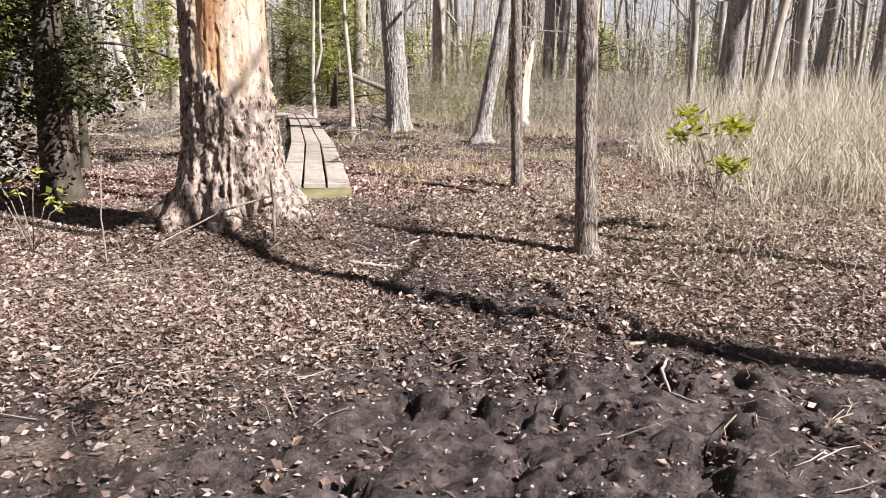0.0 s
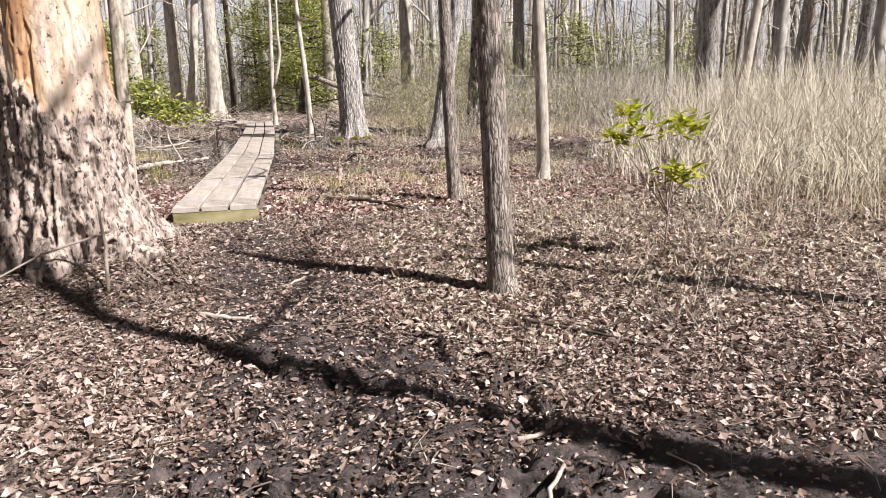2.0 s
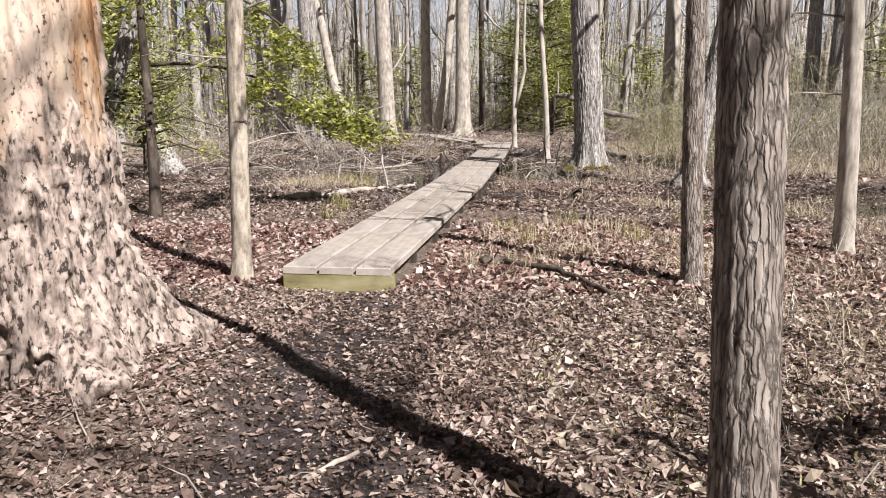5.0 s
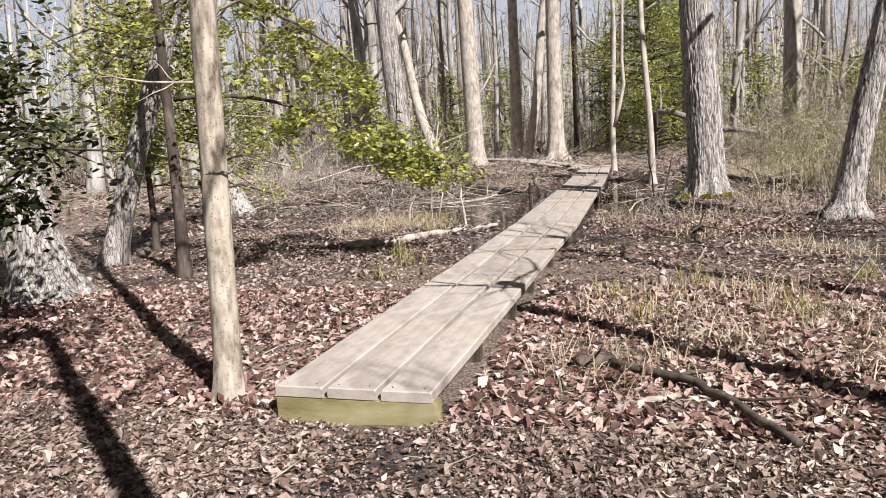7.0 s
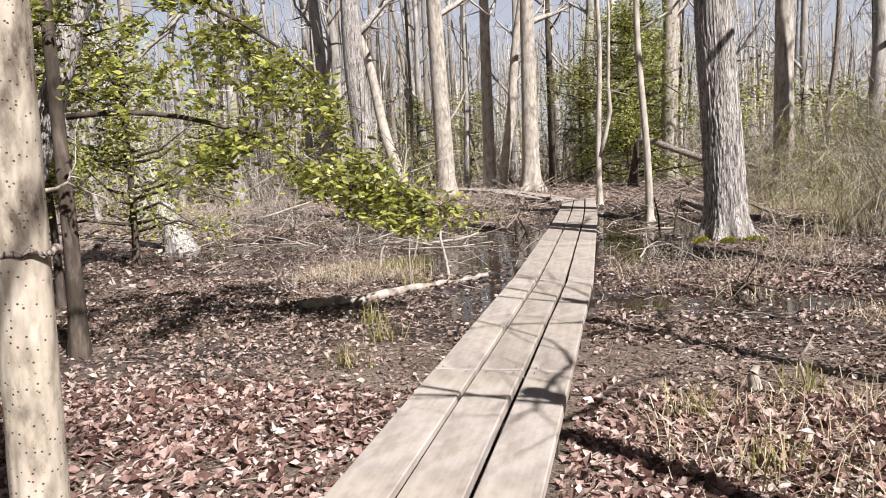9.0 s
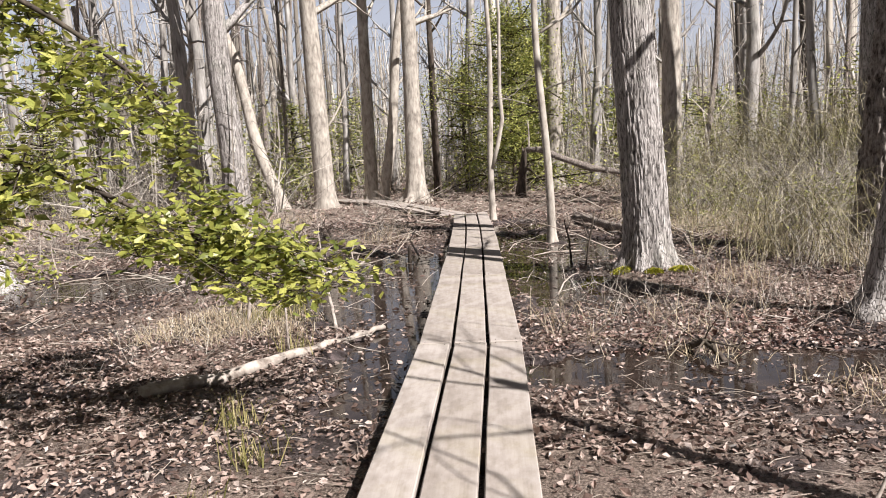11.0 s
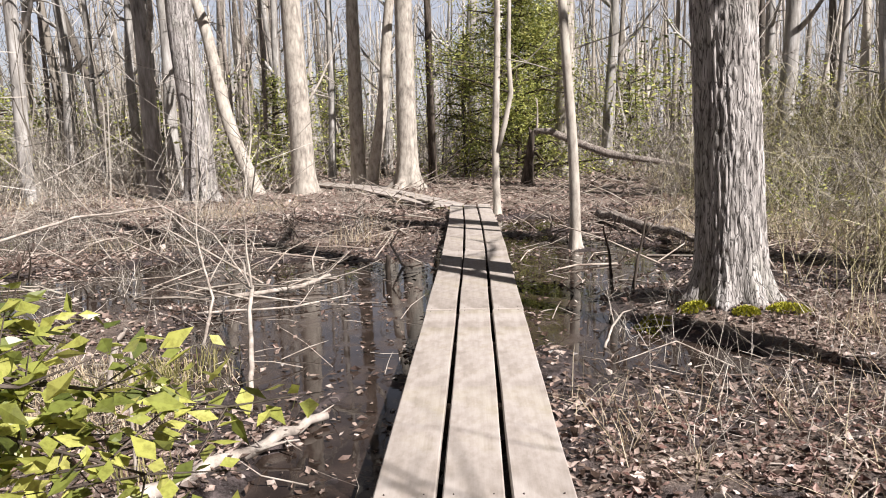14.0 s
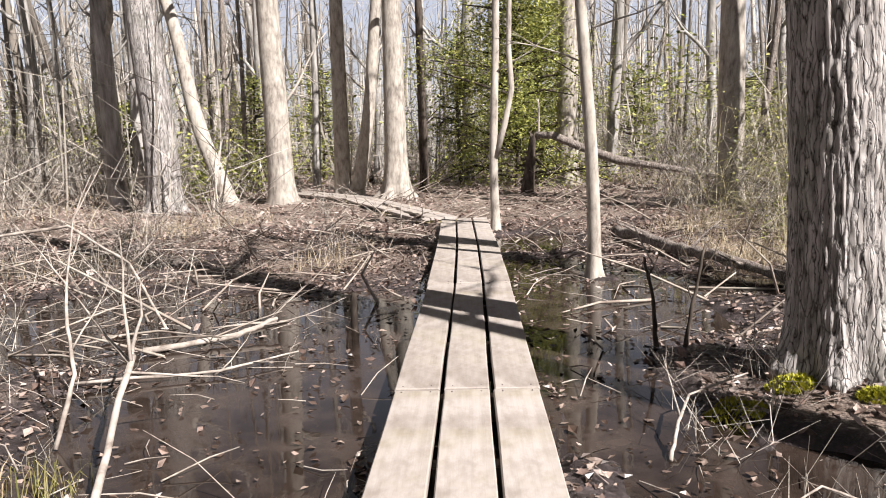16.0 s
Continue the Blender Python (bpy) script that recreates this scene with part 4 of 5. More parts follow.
while placed < 95:
    a, d = g.uniform(-75, 75), g.uniform(20, 48)
    tx, ty = math.sin(radians(a)) * d, 3 + math.cos(radians(a)) * d
    if (abs(tx + 1.5) < 7.5 and ty < 35) or (tx > 4 and ty < 17 and tx < 16) or ty < 8 and abs(tx) < 9:
        continue
    s = g.uniform(0.75, 1.25)
    copy_thing(patterns[placed % 4], pose(tx, ty, land_at(tx, ty) - 0.02, g.normal(0, 2), g.normal(0, 2), g.uniform(0, 360)) @ Matrix.Diagonal((s, s, 1, 1)))
    placed += 1

# the far wood: trunks and branches past counting
g = np.random.default_rng(6)
m = 1150
a, d = np.radians(g.uniform(-85, 85, m)), 42 + 75 * g.random(m) ** 0.8
fx, fy = np.sin(a) * d, np.cos(a) * d
fz = land(fx, fy) - 0.2
fr = np.where(g.random(m) < 0.3, g.uniform(0.14, 0.3, m), g.uniform(0.05, 0.13, m))
base = np.stack([fx, fy, fz], -1)
tops = base + np.stack([g.normal(0, 1.1, m), g.normal(0, 1.1, m), g.uniform(9, 17, m)], -1)
pieces = [sticks(base, tops, fr * 1.1, fr * 0.45, 7)]
k = g.integers(0, m, 9000)
u = g.uniform(0.12, 0.95, 9000)[:, None]
b0 = base[k] * (1 - u) + tops[k] * u
pieces.append(sticks(b0, b0 + np.stack([g.normal(0, 1.1, 9000), g.normal(0, 1.1, 9000), g.uniform(0.3, 2.2, 9000)], -1), 0.028, 0.01))
count = 44000
mid = g.integers(0, m, count)
u = g.uniform(0.2, 1.0, count)[:, None]
b0 = base[mid] * (1 - u) + tops[mid] * u + g.normal(0, 1.6, (count, 3))
pieces.append(sticks(b0, b0 + np.stack([g.normal(0, 0.6, count), g.normal(0, 0.6, count), g.uniform(0.1, 1.5, count)], -1), 0.02, 0.008))
v, f = join(pieces)
tagged(put("far_woods", mesh_of("far_woods", v, f, BRUSH)), "leafless grey woods in the distance", "woods", kind="stuff")

# unseen woods added behind and beside the walker to cut low sky light
g = np.random.default_rng(16)
m = 900
a, d = np.radians(g.uniform(85, 275, m)), 20 + 45 * g.random(m)
base = np.stack([np.sin(a) * d, np.cos(a) * d - 4, np.zeros(m)], -1)
base[:, 2] = land(base[:, 0], base[:, 1]) - 0.2
tops = base + np.stack([g.normal(0, 0.8, m), g.normal(0, 0.8, m), g.uniform(7, 13, m)], -1)
r0 = g.uniform(0.08, 0.3, m)
pieces = [sticks(base, tops, r0, r0 * 0.45, 6)]
k = g.integers(0, m, 12000)
b0 = base[k] + (tops[k] - base[k]) * g.uniform(0.03, 0.9, 12000)[:, None] + g.normal(0, 0.9, (12000, 3)) * (1, 1, 0.3)
pieces.append(sticks(b0, b0 + np.stack([g.normal(0, 0.9, 12000), g.normal(0, 0.9, 12000), g.uniform(0.1, 1.6, 12000)], -1), 0.035, 0.012))
v, f = join(pieces)
tagged(put("woods_behind", mesh_of("woods_behind", v, f, BRUSH)), "unseen leafless grey woods added round the trail start to block low light", "woods", kind="stuff")

# ---- litter, grass and brush ----
def on_walk(x, y):
    xc = np.interp(y, [j[0] for j in JOINTS], [j[1] for j in JOINTS])
    return (np.abs(x - xc) < 0.49) & (y > -0.05) & (y < 21.2)


def scatter_leaves(name, x0, x1, y0, y1, per_m2, size, material, label, seed, wet=False, skip=None, mud=0.84):
    g = np.random.default_rng(seed)
    m = int((x1 - x0) * (y1 - y0) * per_m2)
    x, y = g.uniform(x0, x1, m), g.uniform(y0, y1, m)
    keep = ~on_walk(x, y)
    if skip:
        keep &= ~((x > skip[0]) & (x < skip[1]) & (y > skip[2]) & (y < skip[3]))
    x, y = x[keep], y[keep]
    bare = trail(x, y)
    p = pool(x, y)
    chance = (1 - 0.3 * smooth(4.4, 6.0, -y)) * (1 - 0.8 * smooth(5.3, 6.7, -y)) * (1 - mud * bare) * (1 - 0.9 * smooth(-0.1, 0.2, p)) * (0.35 + 0.9 * fbm(x * 0.7, y * 0.7, 0, 77))
    drift = smooth(0.35, 0.65, fbm(x * 2.5, y * 2.5, 0, 78))
    keep = g.random(len(x)) < chance * (0.45 + 0.75 * drift)
    x, y, p = x[keep], y[keep], p[keep]
    z = np.maximum(land(x, y), WATER + 0.002) + 0.004 + 0.018 * g.random(len(x))
    a = g.uniform(0, 2 * np.pi, len(x))
    tilt = 0.12 if wet else 0.48
    d = np.stack([np.cos(a), np.sin(a), g.normal(0, tilt * 0.7, len(x))], -1)
    n = np.stack([g.normal(0, tilt, len(x)), g.normal(0, tilt, len(x)), np.ones(len(x))], -1)
    L = size * np.minimum(1.7, np.exp(g.normal(0, 0.32, len(x))))
    v, f = blades(np.stack([x, y, z], -1), d, n, L, L * g.uniform(0.4, 0.8, len(x)), g.normal(0.15, 0.5, len(x)))
    tagged(put(name, mesh_of(name, v, f, material, False)), label, "leaf litter", kind="stuff")


scatter_leaves("leaf_litter", -3.8, 5.2, -9.0, 0.0, 2500, 0.041, LITTER, "pinkish tan fallen leaves strewn over mud", 101)
scatter_leaves("leaf_crumbs", -3.6, 4.6, -7.6, 0.0, 3600, 0.021, LITTER, "pale broken crumbs of leaves trodden into mud", 131, mud=0.68)
scatter_leaves("leaf_litter", -5.5, 6.5, 0.0, 3.3, 2100, 0.055, REDLITTER, "thick reddish brown carpet of fallen leaves", 102)
scatter_leaves("leaf_litter", -5.5, 6.5, 3.3, 8.5, 800, 0.046, LITTER, "greyish tan fallen leaves on wet ground", 108)
scatter_leaves("leaf_litter", 5.2, 11, -7, 0.0, 600, 0.055, LITTER, "pale fallen leaves under dry reeds", 109)
scatter_leaves("leaf_litter", -9, 9, 8.5, 22, 150, 0.058, LITTER, "scattered pale fallen leaves on boggy ground", 103)
scatter_leaves("wet_leaf_litter", -8, 7, 4.6, 21, 330, 0.055, WETLEAF, "dark sodden fallen leaves in the bog", 104, True)
scatter_leaves("leaf_litter", -18, 20, -6, 36, 34, 0.12, LITTER, "brown fallen leaves under the trees", 105, skip=(-5.5, 6.5, -9, 20))
scatter_leaves("leaf_litter", -55, 55, 20, 85, 4, 0.3, LITTER, "brown leaf cover of the far wood floor", 106, skip=(-18, 20, 0, 36))
scatter_leaves("leaf_litter", 1.6, 9.5, -4.8, 2.6, 950, 0.047, PALELITTER, "bleached tan fallen leaves and straw on open ground", 143)
scatter_leaves("leaf_litter", 0.7, 3.4, 6.9, 8.5, 600, 0.05, REDLITTER, "pinkish fallen leaves on a grassy hummock", 141)
scatter_leaves("leaf_litter", 2.4, 4.8, 8.7, 10.9, 700, 0.05, LITTER, "pale fallen leaves round the oak foot", 142)
scatter_leaves("muck_flakes", -3.0, 4.0, -8.6, 0.0, 1500, 0.03, WETLEAF, "dark crumbs of rotted leaves in mud", 107, True, mud=0.2)


def scatter_twigs(name, x0, x1, y0, y1, count, length, radius, material, label, seed, lift=0.1):
    g = np.random.default_rng(seed)
    x, y = g.uniform(x0, x1, count), g.uniform(y0, y1, count)
    keep = ~on_walk(x, y) & (g.random(count) > 0.75 * trail(x, y))
    x, y = x[keep], y[keep]
    m = len(x)
    a, L = g.uniform(0, 2 * np.pi, m), length * g.uniform(0.3, 1.3, m)
    x2, y2 = x + np.cos(a) * L, y + np.sin(a) * L
    bad = on_walk(x2, y2)
    x2, y2 = np.where(bad, x, x2), np.where(bad, y + 0.05, y2)
    xm, ym = (x + x2) / 2 + g.normal(0, 0.08, m) * L, (y + y2) / 2 + g.normal(0, 0.08, m) * L
    z0 = np.maximum(land(x, y), WATER) + 0.012
    z2 = np.maximum(land(x2, y2), WATER) + 0.012 + np.abs(g.normal(0, lift, m)) * L
    pa, pm, pb = np.stack([x, y, z0], -1), np.stack([xm, ym, (z0 + z2) / 2 + 0.02 * L], -1), np.stack([x2, y2, z2], -1)
    r = radius * g.uniform(0.5, 1.6, m)
    v, f = join([sticks(pa, pm, r, r * 0.8, 4), sticks(pm, pb, r * 0.8, r * 0.35, 4)])
    tagged(put(name, mesh_of(name, v, f, material)), label, "twigs", kind="stuff")


scatter_twigs("twig_litter", -4, 6, -9, 7, 2600, 0.22, 0.0035, TWIG, "small broken twigs lying among leaves", 111)
scatter_twigs("twig_litter", -10, 10, 7, 24, 1350, 0.4, 0.0042, DEADWOOD, "pale dead sticks lying in the bog", 112, 0.25)
scatter_twigs("twig_litter", -22, 24, 12, 45, 3800, 1.1, 0.012, TWIG, "dead branches lying on the wood floor", 113, 0.3)


def grass(name, spots, material, label, height, seed, per=45, spread=0.16, droop=0.7, width=0.007):
    """Tufts of bent blades at (x, y) spots."""
    g = np.random.default_rng(seed)
    spots = np.asarray(spots, float)
    base = np.repeat(spots, per, 0)
    m = len(base)
    x, y = base[:, 0] + g.normal(0, spread, m), base[:, 1] + g.normal(0, spread, m)
    ok = ~on_walk(x, y)
    x, y = x[ok], y[ok]
    m = len(x)
    a = g.uniform(0, 2 * np.pi, m)
    lean = np.abs(g.normal(0, droop, m))
    d = np.stack([np.cos(a) * lean, np.sin(a) * lean, np.ones(m)], -1)
    L = height * g.uniform(0.4, 1.2, m)
    v, f = ribbons(np.stack([x, y, np.maximum(land(x, y), WATER) - 0.005], -1), d, L, width * g.uniform(0.6, 1.4, m), g.uniform(0.1, 0.9, m), g)
    tagged(put(name, mesh_of(name, v, f, material, False)), label, "grass", kind="stuff")


g = np.random.default_rng(8)


def cloud(count, x0, x1, y0, y1, size=0.5, cut=0.5, seed=90):
    x, y = g.uniform(x0, x1, count), g.uniform(y0, y1, count)
    k = (fbm(x * size, y * size, 0, seed) > cut) & ~on_walk(x, y)
    if y1 > 40:
        k &= ~((x > -6.5) & (x < 4.8) & (y < 33.5))
    return np.stack([x[k], y[k]], -1)


grass("straw_tufts", np.vstack([cloud(240, 0.9, 5.5, 0.6, 6.0), [(2.0, 7.0), (2.15, 6.8), (1.9, 7.2), (2.2, 7.1)], cloud(60, -3.6, -1.9, 7.6, 9.6, cut=0.3)]), STRAW, "pale dry grass tufts flattened by winter", 0.24, 121, 30, 0.14, 1.3)
grass("straw_tufts", np.vstack([cloud(500, 3.2, 9, 9.5, 20, cut=0.42), cloud(110, -9, -1.2, 15, 24, cut=0.5), cloud(60, 4.5, 8.0, -2.0, 3, cut=0.5)]), STRAW, "long dry straw under bare shrubs", 0.5, 122, 28, 0.22, 0.9)
grass("straw_tufts", cloud(330, 2.9, 8.0, -4.2, 3, cut=0.4), STRAW, "short pale dry grass among leaves", 0.2, 126, 16, 0.2, 1.4)
grass("straw_tufts", np.vstack([cloud(40, 0.75, 2.7, 7.0, 8.5, cut=0.3), cloud(24, 2.2, 4.2, 8.0, 10.0, cut=0.4)]), STRAW, "long thin arching dry grass on hummocks", 0.5, 127, 6, 0.1, 1.5, 0.005)
grass("straw_tufts", cloud(900, -30, 30, 22, 50, 0.25, 0.5), STRAW, "dry grass of the wood floor", 0.7, 123, 16, 0.5, 0.8, 0.02)
grass("green_tufts", [(-2.35, 8.9), (-2.5, 9.2), (-2.2, 9.5), (-2.6, 8.7), (-1.7, 7.25), (-1.25, 4.6), (-1.6, 5.3), (-1.3, 3.8), (1.5, 2.2), (1.9, 3.4), (1.2, 3.0), (2.6, 2.4), (-2.3, 9.05), (3.3, 3.6)], GREENGRASS, "yellow-green grass tufts at the water edge", 0.3, 124, 60, 0.09, 0.4)

grass("green_sprigs", np.vstack([cloud(70, 1.2, 4.2, -4.2, 0.5, cut=0.45), [(-0.5, -3.4), (-0.62, -3.3), (2.3, -3.9), (2.45, -3.85)]]), GREENGRASS, "sparse low green sprigs among leaves", 0.1, 125, 14, 0.1, 0.9)

# reeds: tall dead stalks on the open side
x = np.concatenate([g.uniform(6.5, 24, 9000), g.uniform(5.2, 9, 700)])
y = np.concatenate([g.uniform(-3.5, 22, 9000), g.uniform(-2.0, 4, 700)])
k = (fbm(x * 0.4, y * 0.4, 0, 88) > 0.42) & (x > 5.2 + 0.22 * np.maximum(y, 0)) & (pool(x, y) < 0.1)
x, y = x[k], y[k]
m = len(x)
z = land(x, y) - 0.02
h = g.uniform(0.7, 1.9, m) * np.where(x < 8, 0.6, 1.0)
p0 = np.stack([x, y, z], -1)
p1 = p0 + np.stack([g.normal(0, 0.1, m), g.normal(0, 0.1, m), h * 0.6], -1)
p2 = p1 + np.stack([g.normal(0, 0.2, m), g.normal(0, 0.2, m), h * 0.4], -1)
a = g.uniform(0, 2 * np.pi, m * 2)
s0 = np.concatenate([p0 * 0.5 + p1 * 0.5, p1])
v, f = join([sticks(p0, p1, 0.006, 0.005), sticks(p1, p2, 0.005, 0.002),
             ribbons(s0, np.stack([np.cos(a), np.sin(a), g.uniform(0.4, 2.0, m * 2)], -1), g.uniform(0.3, 0.6, m * 2), 0.011, g.uniform(0.2, 0.9, m * 2), g)])
tagged(put("reeds", mesh_of("reeds", v, f, REED, False)), "tall dead tan reeds on open marsh", "reeds", kind="stuff")


def shrubs(name, spots, height, stems, radius, material, label, seed, side=3, spread=0.45, category="brush"):
    """Bare twiggy shrubs."""
    g = np.random.default_rng(seed)
    spots = np.asarray(spots)
    b = np.repeat(spots, stems, 0)
    m = len(b)
    z = land(b[:, 0], b[:, 1]) - 0.03
    h = height * g.uniform(0.35, 1.15, m)
    p0 = np.stack([b[:, 0] + g.normal(0, 0.1, m), b[:, 1] + g.normal(0, 0.1, m), z], -1)
    p1 = p0 + np.stack([g.normal(0, spread, m) * h * 0.5, g.normal(0, spread, m) * h * 0.5, h * 0.5], -1)
    p2 = p1 + np.stack([g.normal(0, spread * 1.3, m) * h * 0.5, g.normal(0, spread * 1.3, m) * h * 0.5, h * 0.5], -1)
    pieces = [sticks(p0, p1, radius, radius * 0.8), sticks(p1, p2, radius * 0.8, radius * 0.3)]
    for _ in range(side):
        u = g.random(m)[:, None]
        q0 = p0 * (1 - u) + p2 * u * 0.6 + p1 * u * 0.4
        pieces.append(sticks(q0, q0 + np.stack([g.normal(0, 0.3, m), g.normal(0, 0.3, m), g.uniform(-0.05, 0.35, m)], -1) * h[:, None], radius * 0.5, radius * 0.2))
    v, f = join(pieces)
    tagged(put(name, mesh_of(name, v, f, material, False)), label, category, kind="stuff")


near = np.vstack([cloud(70, 2.8, 6.5, -5, 4, cut=0.4), cloud(16, -4, -2, 6, 11, cut=0.35), cloud(60, 0.9, 4, 7.5, 13, cut=0.42)])
shrubs("low_brush", near, 0.55, 5, 0.003, BRUSH, "sparse thin bare stems near the trail", 131)
shrubs("brush", np.vstack([cloud(380, 4.2, 13, 9, 28, 0.3, 0.4), cloud(90, -13, -3.2, 12, 26, 0.3, 0.5)]), 1.25, 7, 0.005, BRUSH, "tangled bare brush and vines", 132)
shrubs("brush", cloud(1500, -42, 42, 24, 58, 0.15, 0.38), 2.4, 6, 0.012, BRUSH, "thick bare undergrowth of the wood", 133)
shrubs("saplings", cloud(420, -34, 34, 24, 60, 0.2, 0.4), 7.0, 2, 0.03, BRUSH, "crowded thin bare saplings", 134, 7, 0.12, "saplings")


# the heap of vines and twigs on the drier side
c = np.stack([8.6 + g.normal(0, 1.2, 260), 20.5 + g.normal(0, 1.4, 260)], -1)
shrubs("brush_heap", c, 1.5, 6, 0.006, BRUSH, "heaped tangle of brown vines and twigs", 135, 4, 0.9)
shrubs("brush", cloud(260, 4.6, 12, 12.5, 19, 0.4, 0.4), 1.7, 6, 0.005, BRUSH, "high bare brush on the dry side", 136, 4, 0.5)


def tangle(name, spots, reach, stems, radius, material, label, seed):
    """Arching vines and canes that rise, bend over and come down again."""
    g = np.random.default_rng(seed)
    b = np.repeat(np.asarray(spots), stems, 0)
    m = len(b)
    a, L, h = g.uniform(0, 2 * np.pi, m), reach * g.uniform(0.4, 1.3, m), reach * g.uniform(0.3, 1.15, m)
    p0 = np.stack([b[:, 0] + g.normal(0, 0.12, m), b[:, 1] + g.normal(0, 0.12, m), land(b[:, 0], b[:, 1]) - 0.03], -1)
    out = np.stack([np.cos(a), np.sin(a), np.zeros(m)], -1)
    points = [p0]
    for u, w in ((0.12, 0.5), (0.35, 0.9), (0.65, 1.0), (0.9, 0.8), (1.1, 0.45)):
        q = p0 + out * (u * L)[:, None] + g.normal(0, 0.06, (m, 3)) * L[:, None]
        q[:, 2] = p0[:, 2] + w * h * g.uniform(0.85, 1.1, m)
        points.append(q)
    pieces = [sticks(p, q, radius * (1 - 0.12 * i), radius * (0.88 - 0.12 * i)) for i, (p, q) in enumerate(zip(points, points[1:]))]
    v, f = join(pieces)
    tagged(put(name, mesh_of(name, v, f, material, False)), label, "brush", kind="stuff")


tangle("briar_tangle", np.vstack([cloud(190, 4.0, 10, 11.5, 20.5, 0.7, 0.47), cloud(40, 3.4, 5.2, 9.5, 12.5, 0.7, 0.45)]), 1.2, 5, 0.0045, BRIAR, "arching olive and straw briar canes", 137)
tangle("vine_tangle", np.stack([8.4 + g.normal(0, 1.3, 130), 20.6 + g.normal(0, 1.5, 130)], -1), 2.6, 6, 0.006, BRIAR, "high tangle of hanging vines", 138)
tangle("briar_tangle", cloud(50, -8, -2.2, 14.5, 22, 0.5, 0.45), 0.8, 5, 0.0045, BRUSH, "low arching bare canes by the bog", 139)

# ---- evergreens ----
def leaf_cloud(centres, count, spread, size, g, flat=0.6, tilt=0.5):
    c = centres[g.permutation(len(centres))[(len(centres) * g.random(count) ** 1.7).astype(int)]]
    p = c + g.normal(0, 1, (count, 3)) * np.array([spread, spread, spread * flat])
    a = g.uniform(0, 2 * np.pi, count)
    d = np.stack([np.cos(a), np.sin(a), g.normal(-0.15, 0.45, count)], -1)
    n = np.stack([g.normal(0, tilt, count), g.normal(0, tilt, count), np.ones(count)], -1)
    L = size * g.uniform(0.6, 1.3, count)
    return blades(p, d, n, L, L * 0.52, g.normal(0.1, 0.15, count))


def evergreen(name, x, y, label, height, width, r, bark_mat, leaf_mat, leaves, leaf_size, seed, low=0.25, sparse=60, category="tree"):
    """An evergreen with a trunk, limbs and a crown of separate leaves gathered in loose sprays."""
    g = np.random.default_rng(seed)
    tree = thing(name, x, y, land_at(x, y), label, category)
    put("trunk", trunk_mesh("trunk", r, height, bark_mat, sides=16, dense=height * 0.5, step=0.15, seed=seed, bend=0.05), tree)
    centres, tubes = [], []
    for i in range(sparse):
        z = height * (low + (0.97 - low) * (i + 0.5) / sparse)
        reach = width * math.sqrt(1.08 - (z / height) ** 3) * g.uniform(0.25, 1.15) * (0.8 + 0.4 * math.sin(z * 2.1 + seed))
        a = i * 2.4 + g.normal(0, 0.9)
        z += g.normal(0, 0.04) * height * (1 if 0.1 < z / height < 0.85 else 0)
        e = np.array([math.cos(a) * reach, math.sin(a) * reach, z + g.uniform(-0.3, 0.45) * reach])
        mid = np.array([e[0] * 0.5, e[1] * 0.5, z + 0.1 * reach])
        tubes.append(tube([(0, 0, z), mid, e], [0.02 * width, 0.013 * width, 0.004 * width], 4))
        for u in np.linspace(0.35, 1.0, 6):
            centres.append(mid + (e - mid) * (u - 0.35) / 0.65 + g.normal(0, 0.08 * width, 3))
    for v, f in tubes:
        put("limb", mesh_of("limb", v, f, bark_mat), tree)
    v, f = leaf_cloud(np.array(centres), leaves, 0.11 * width, leaf_size, g, 0.8, 1.1)
    put("crown", mesh_of("crown", v, f, leaf_mat, False), tree)
    return tree


evergreen("holly_tree", 1.1, 32.6, "dense green holly tree beyond the boardwalk end", 7.5, 3.3, 0.1, DARKBARK, EVERGREEN, 30000, 0.11, 201, 0.02, 95)
evergreen("holly_tree", 2.2, 36.5, "dense green holly tree deep in the wood", 7.0, 2.2, 0.1, DARKBARK, EVERGREEN, 9000, 0.12, 202, 0.05, 90)
evergreen("holly_tree", -1.0, 36.0, "dark green holly tree behind pale trunks", 6.0, 2.0, 0.1, DARKBARK, EVERGREEN, 7000, 0.11, 203, 0.05, 80)
for i, (ex, ey, eh) in enumerate(((-9.5, 37, 4.5), (-13.5, 34, 3.5), (-7.2, 39, 5), (6.5, 40, 4.5), (10.5, 38, 4), (-18, 30, 4), (17, 33, 4.5))):
    evergreen("holly_bush", ex, ey, "green holly bush under bare trees", eh, 1.9, 0.07, DARKBARK, EVERGREEN, 2600, 0.14, 210 + i, 0.03, 60, "bush")
# these two evergreens take the leaf colour darkened for shade
evergreen("dark_evergreen", -3.15, 0.3, "dark shaded evergreen with thick leaning trunk", 4.6, 1.15, 0.23, DARKBARK, SHADEDHOLLY, 9000, 0.085, 230, 0.2, 70)
evergreen("dark_evergreen", -4.4, -0.2, "dark shaded evergreen with thick foliage", 4.6, 1.2, 0.2, DARKBARK, SHADEDHOLLY, 8000, 0.085, 231, 0.12, 70)
evergreen("holly_bush", -5.9, 6.2, "green holly bush at the bog edge", 3.8, 1.3, 0.05, DARKBARK, HOLLY, 6500, 0.075, 233, 0.35, 40, "bush")
evergreen("holly_bush", -7.2, 9.5, "green holly bush at the bog edge", 3.6, 1.6, 0.06, DARKBARK, HOLLY, 5000, 0.08, 232, 0.2, 50, "bush")

# far green haze of low evergreens
g = np.random.default_rng(14)
c = np.stack([g.uniform(-50, 50, 900), g.uniform(30, 68, 900), 4.6 * g.random(900) ** 1.3 + 0.2], -1)
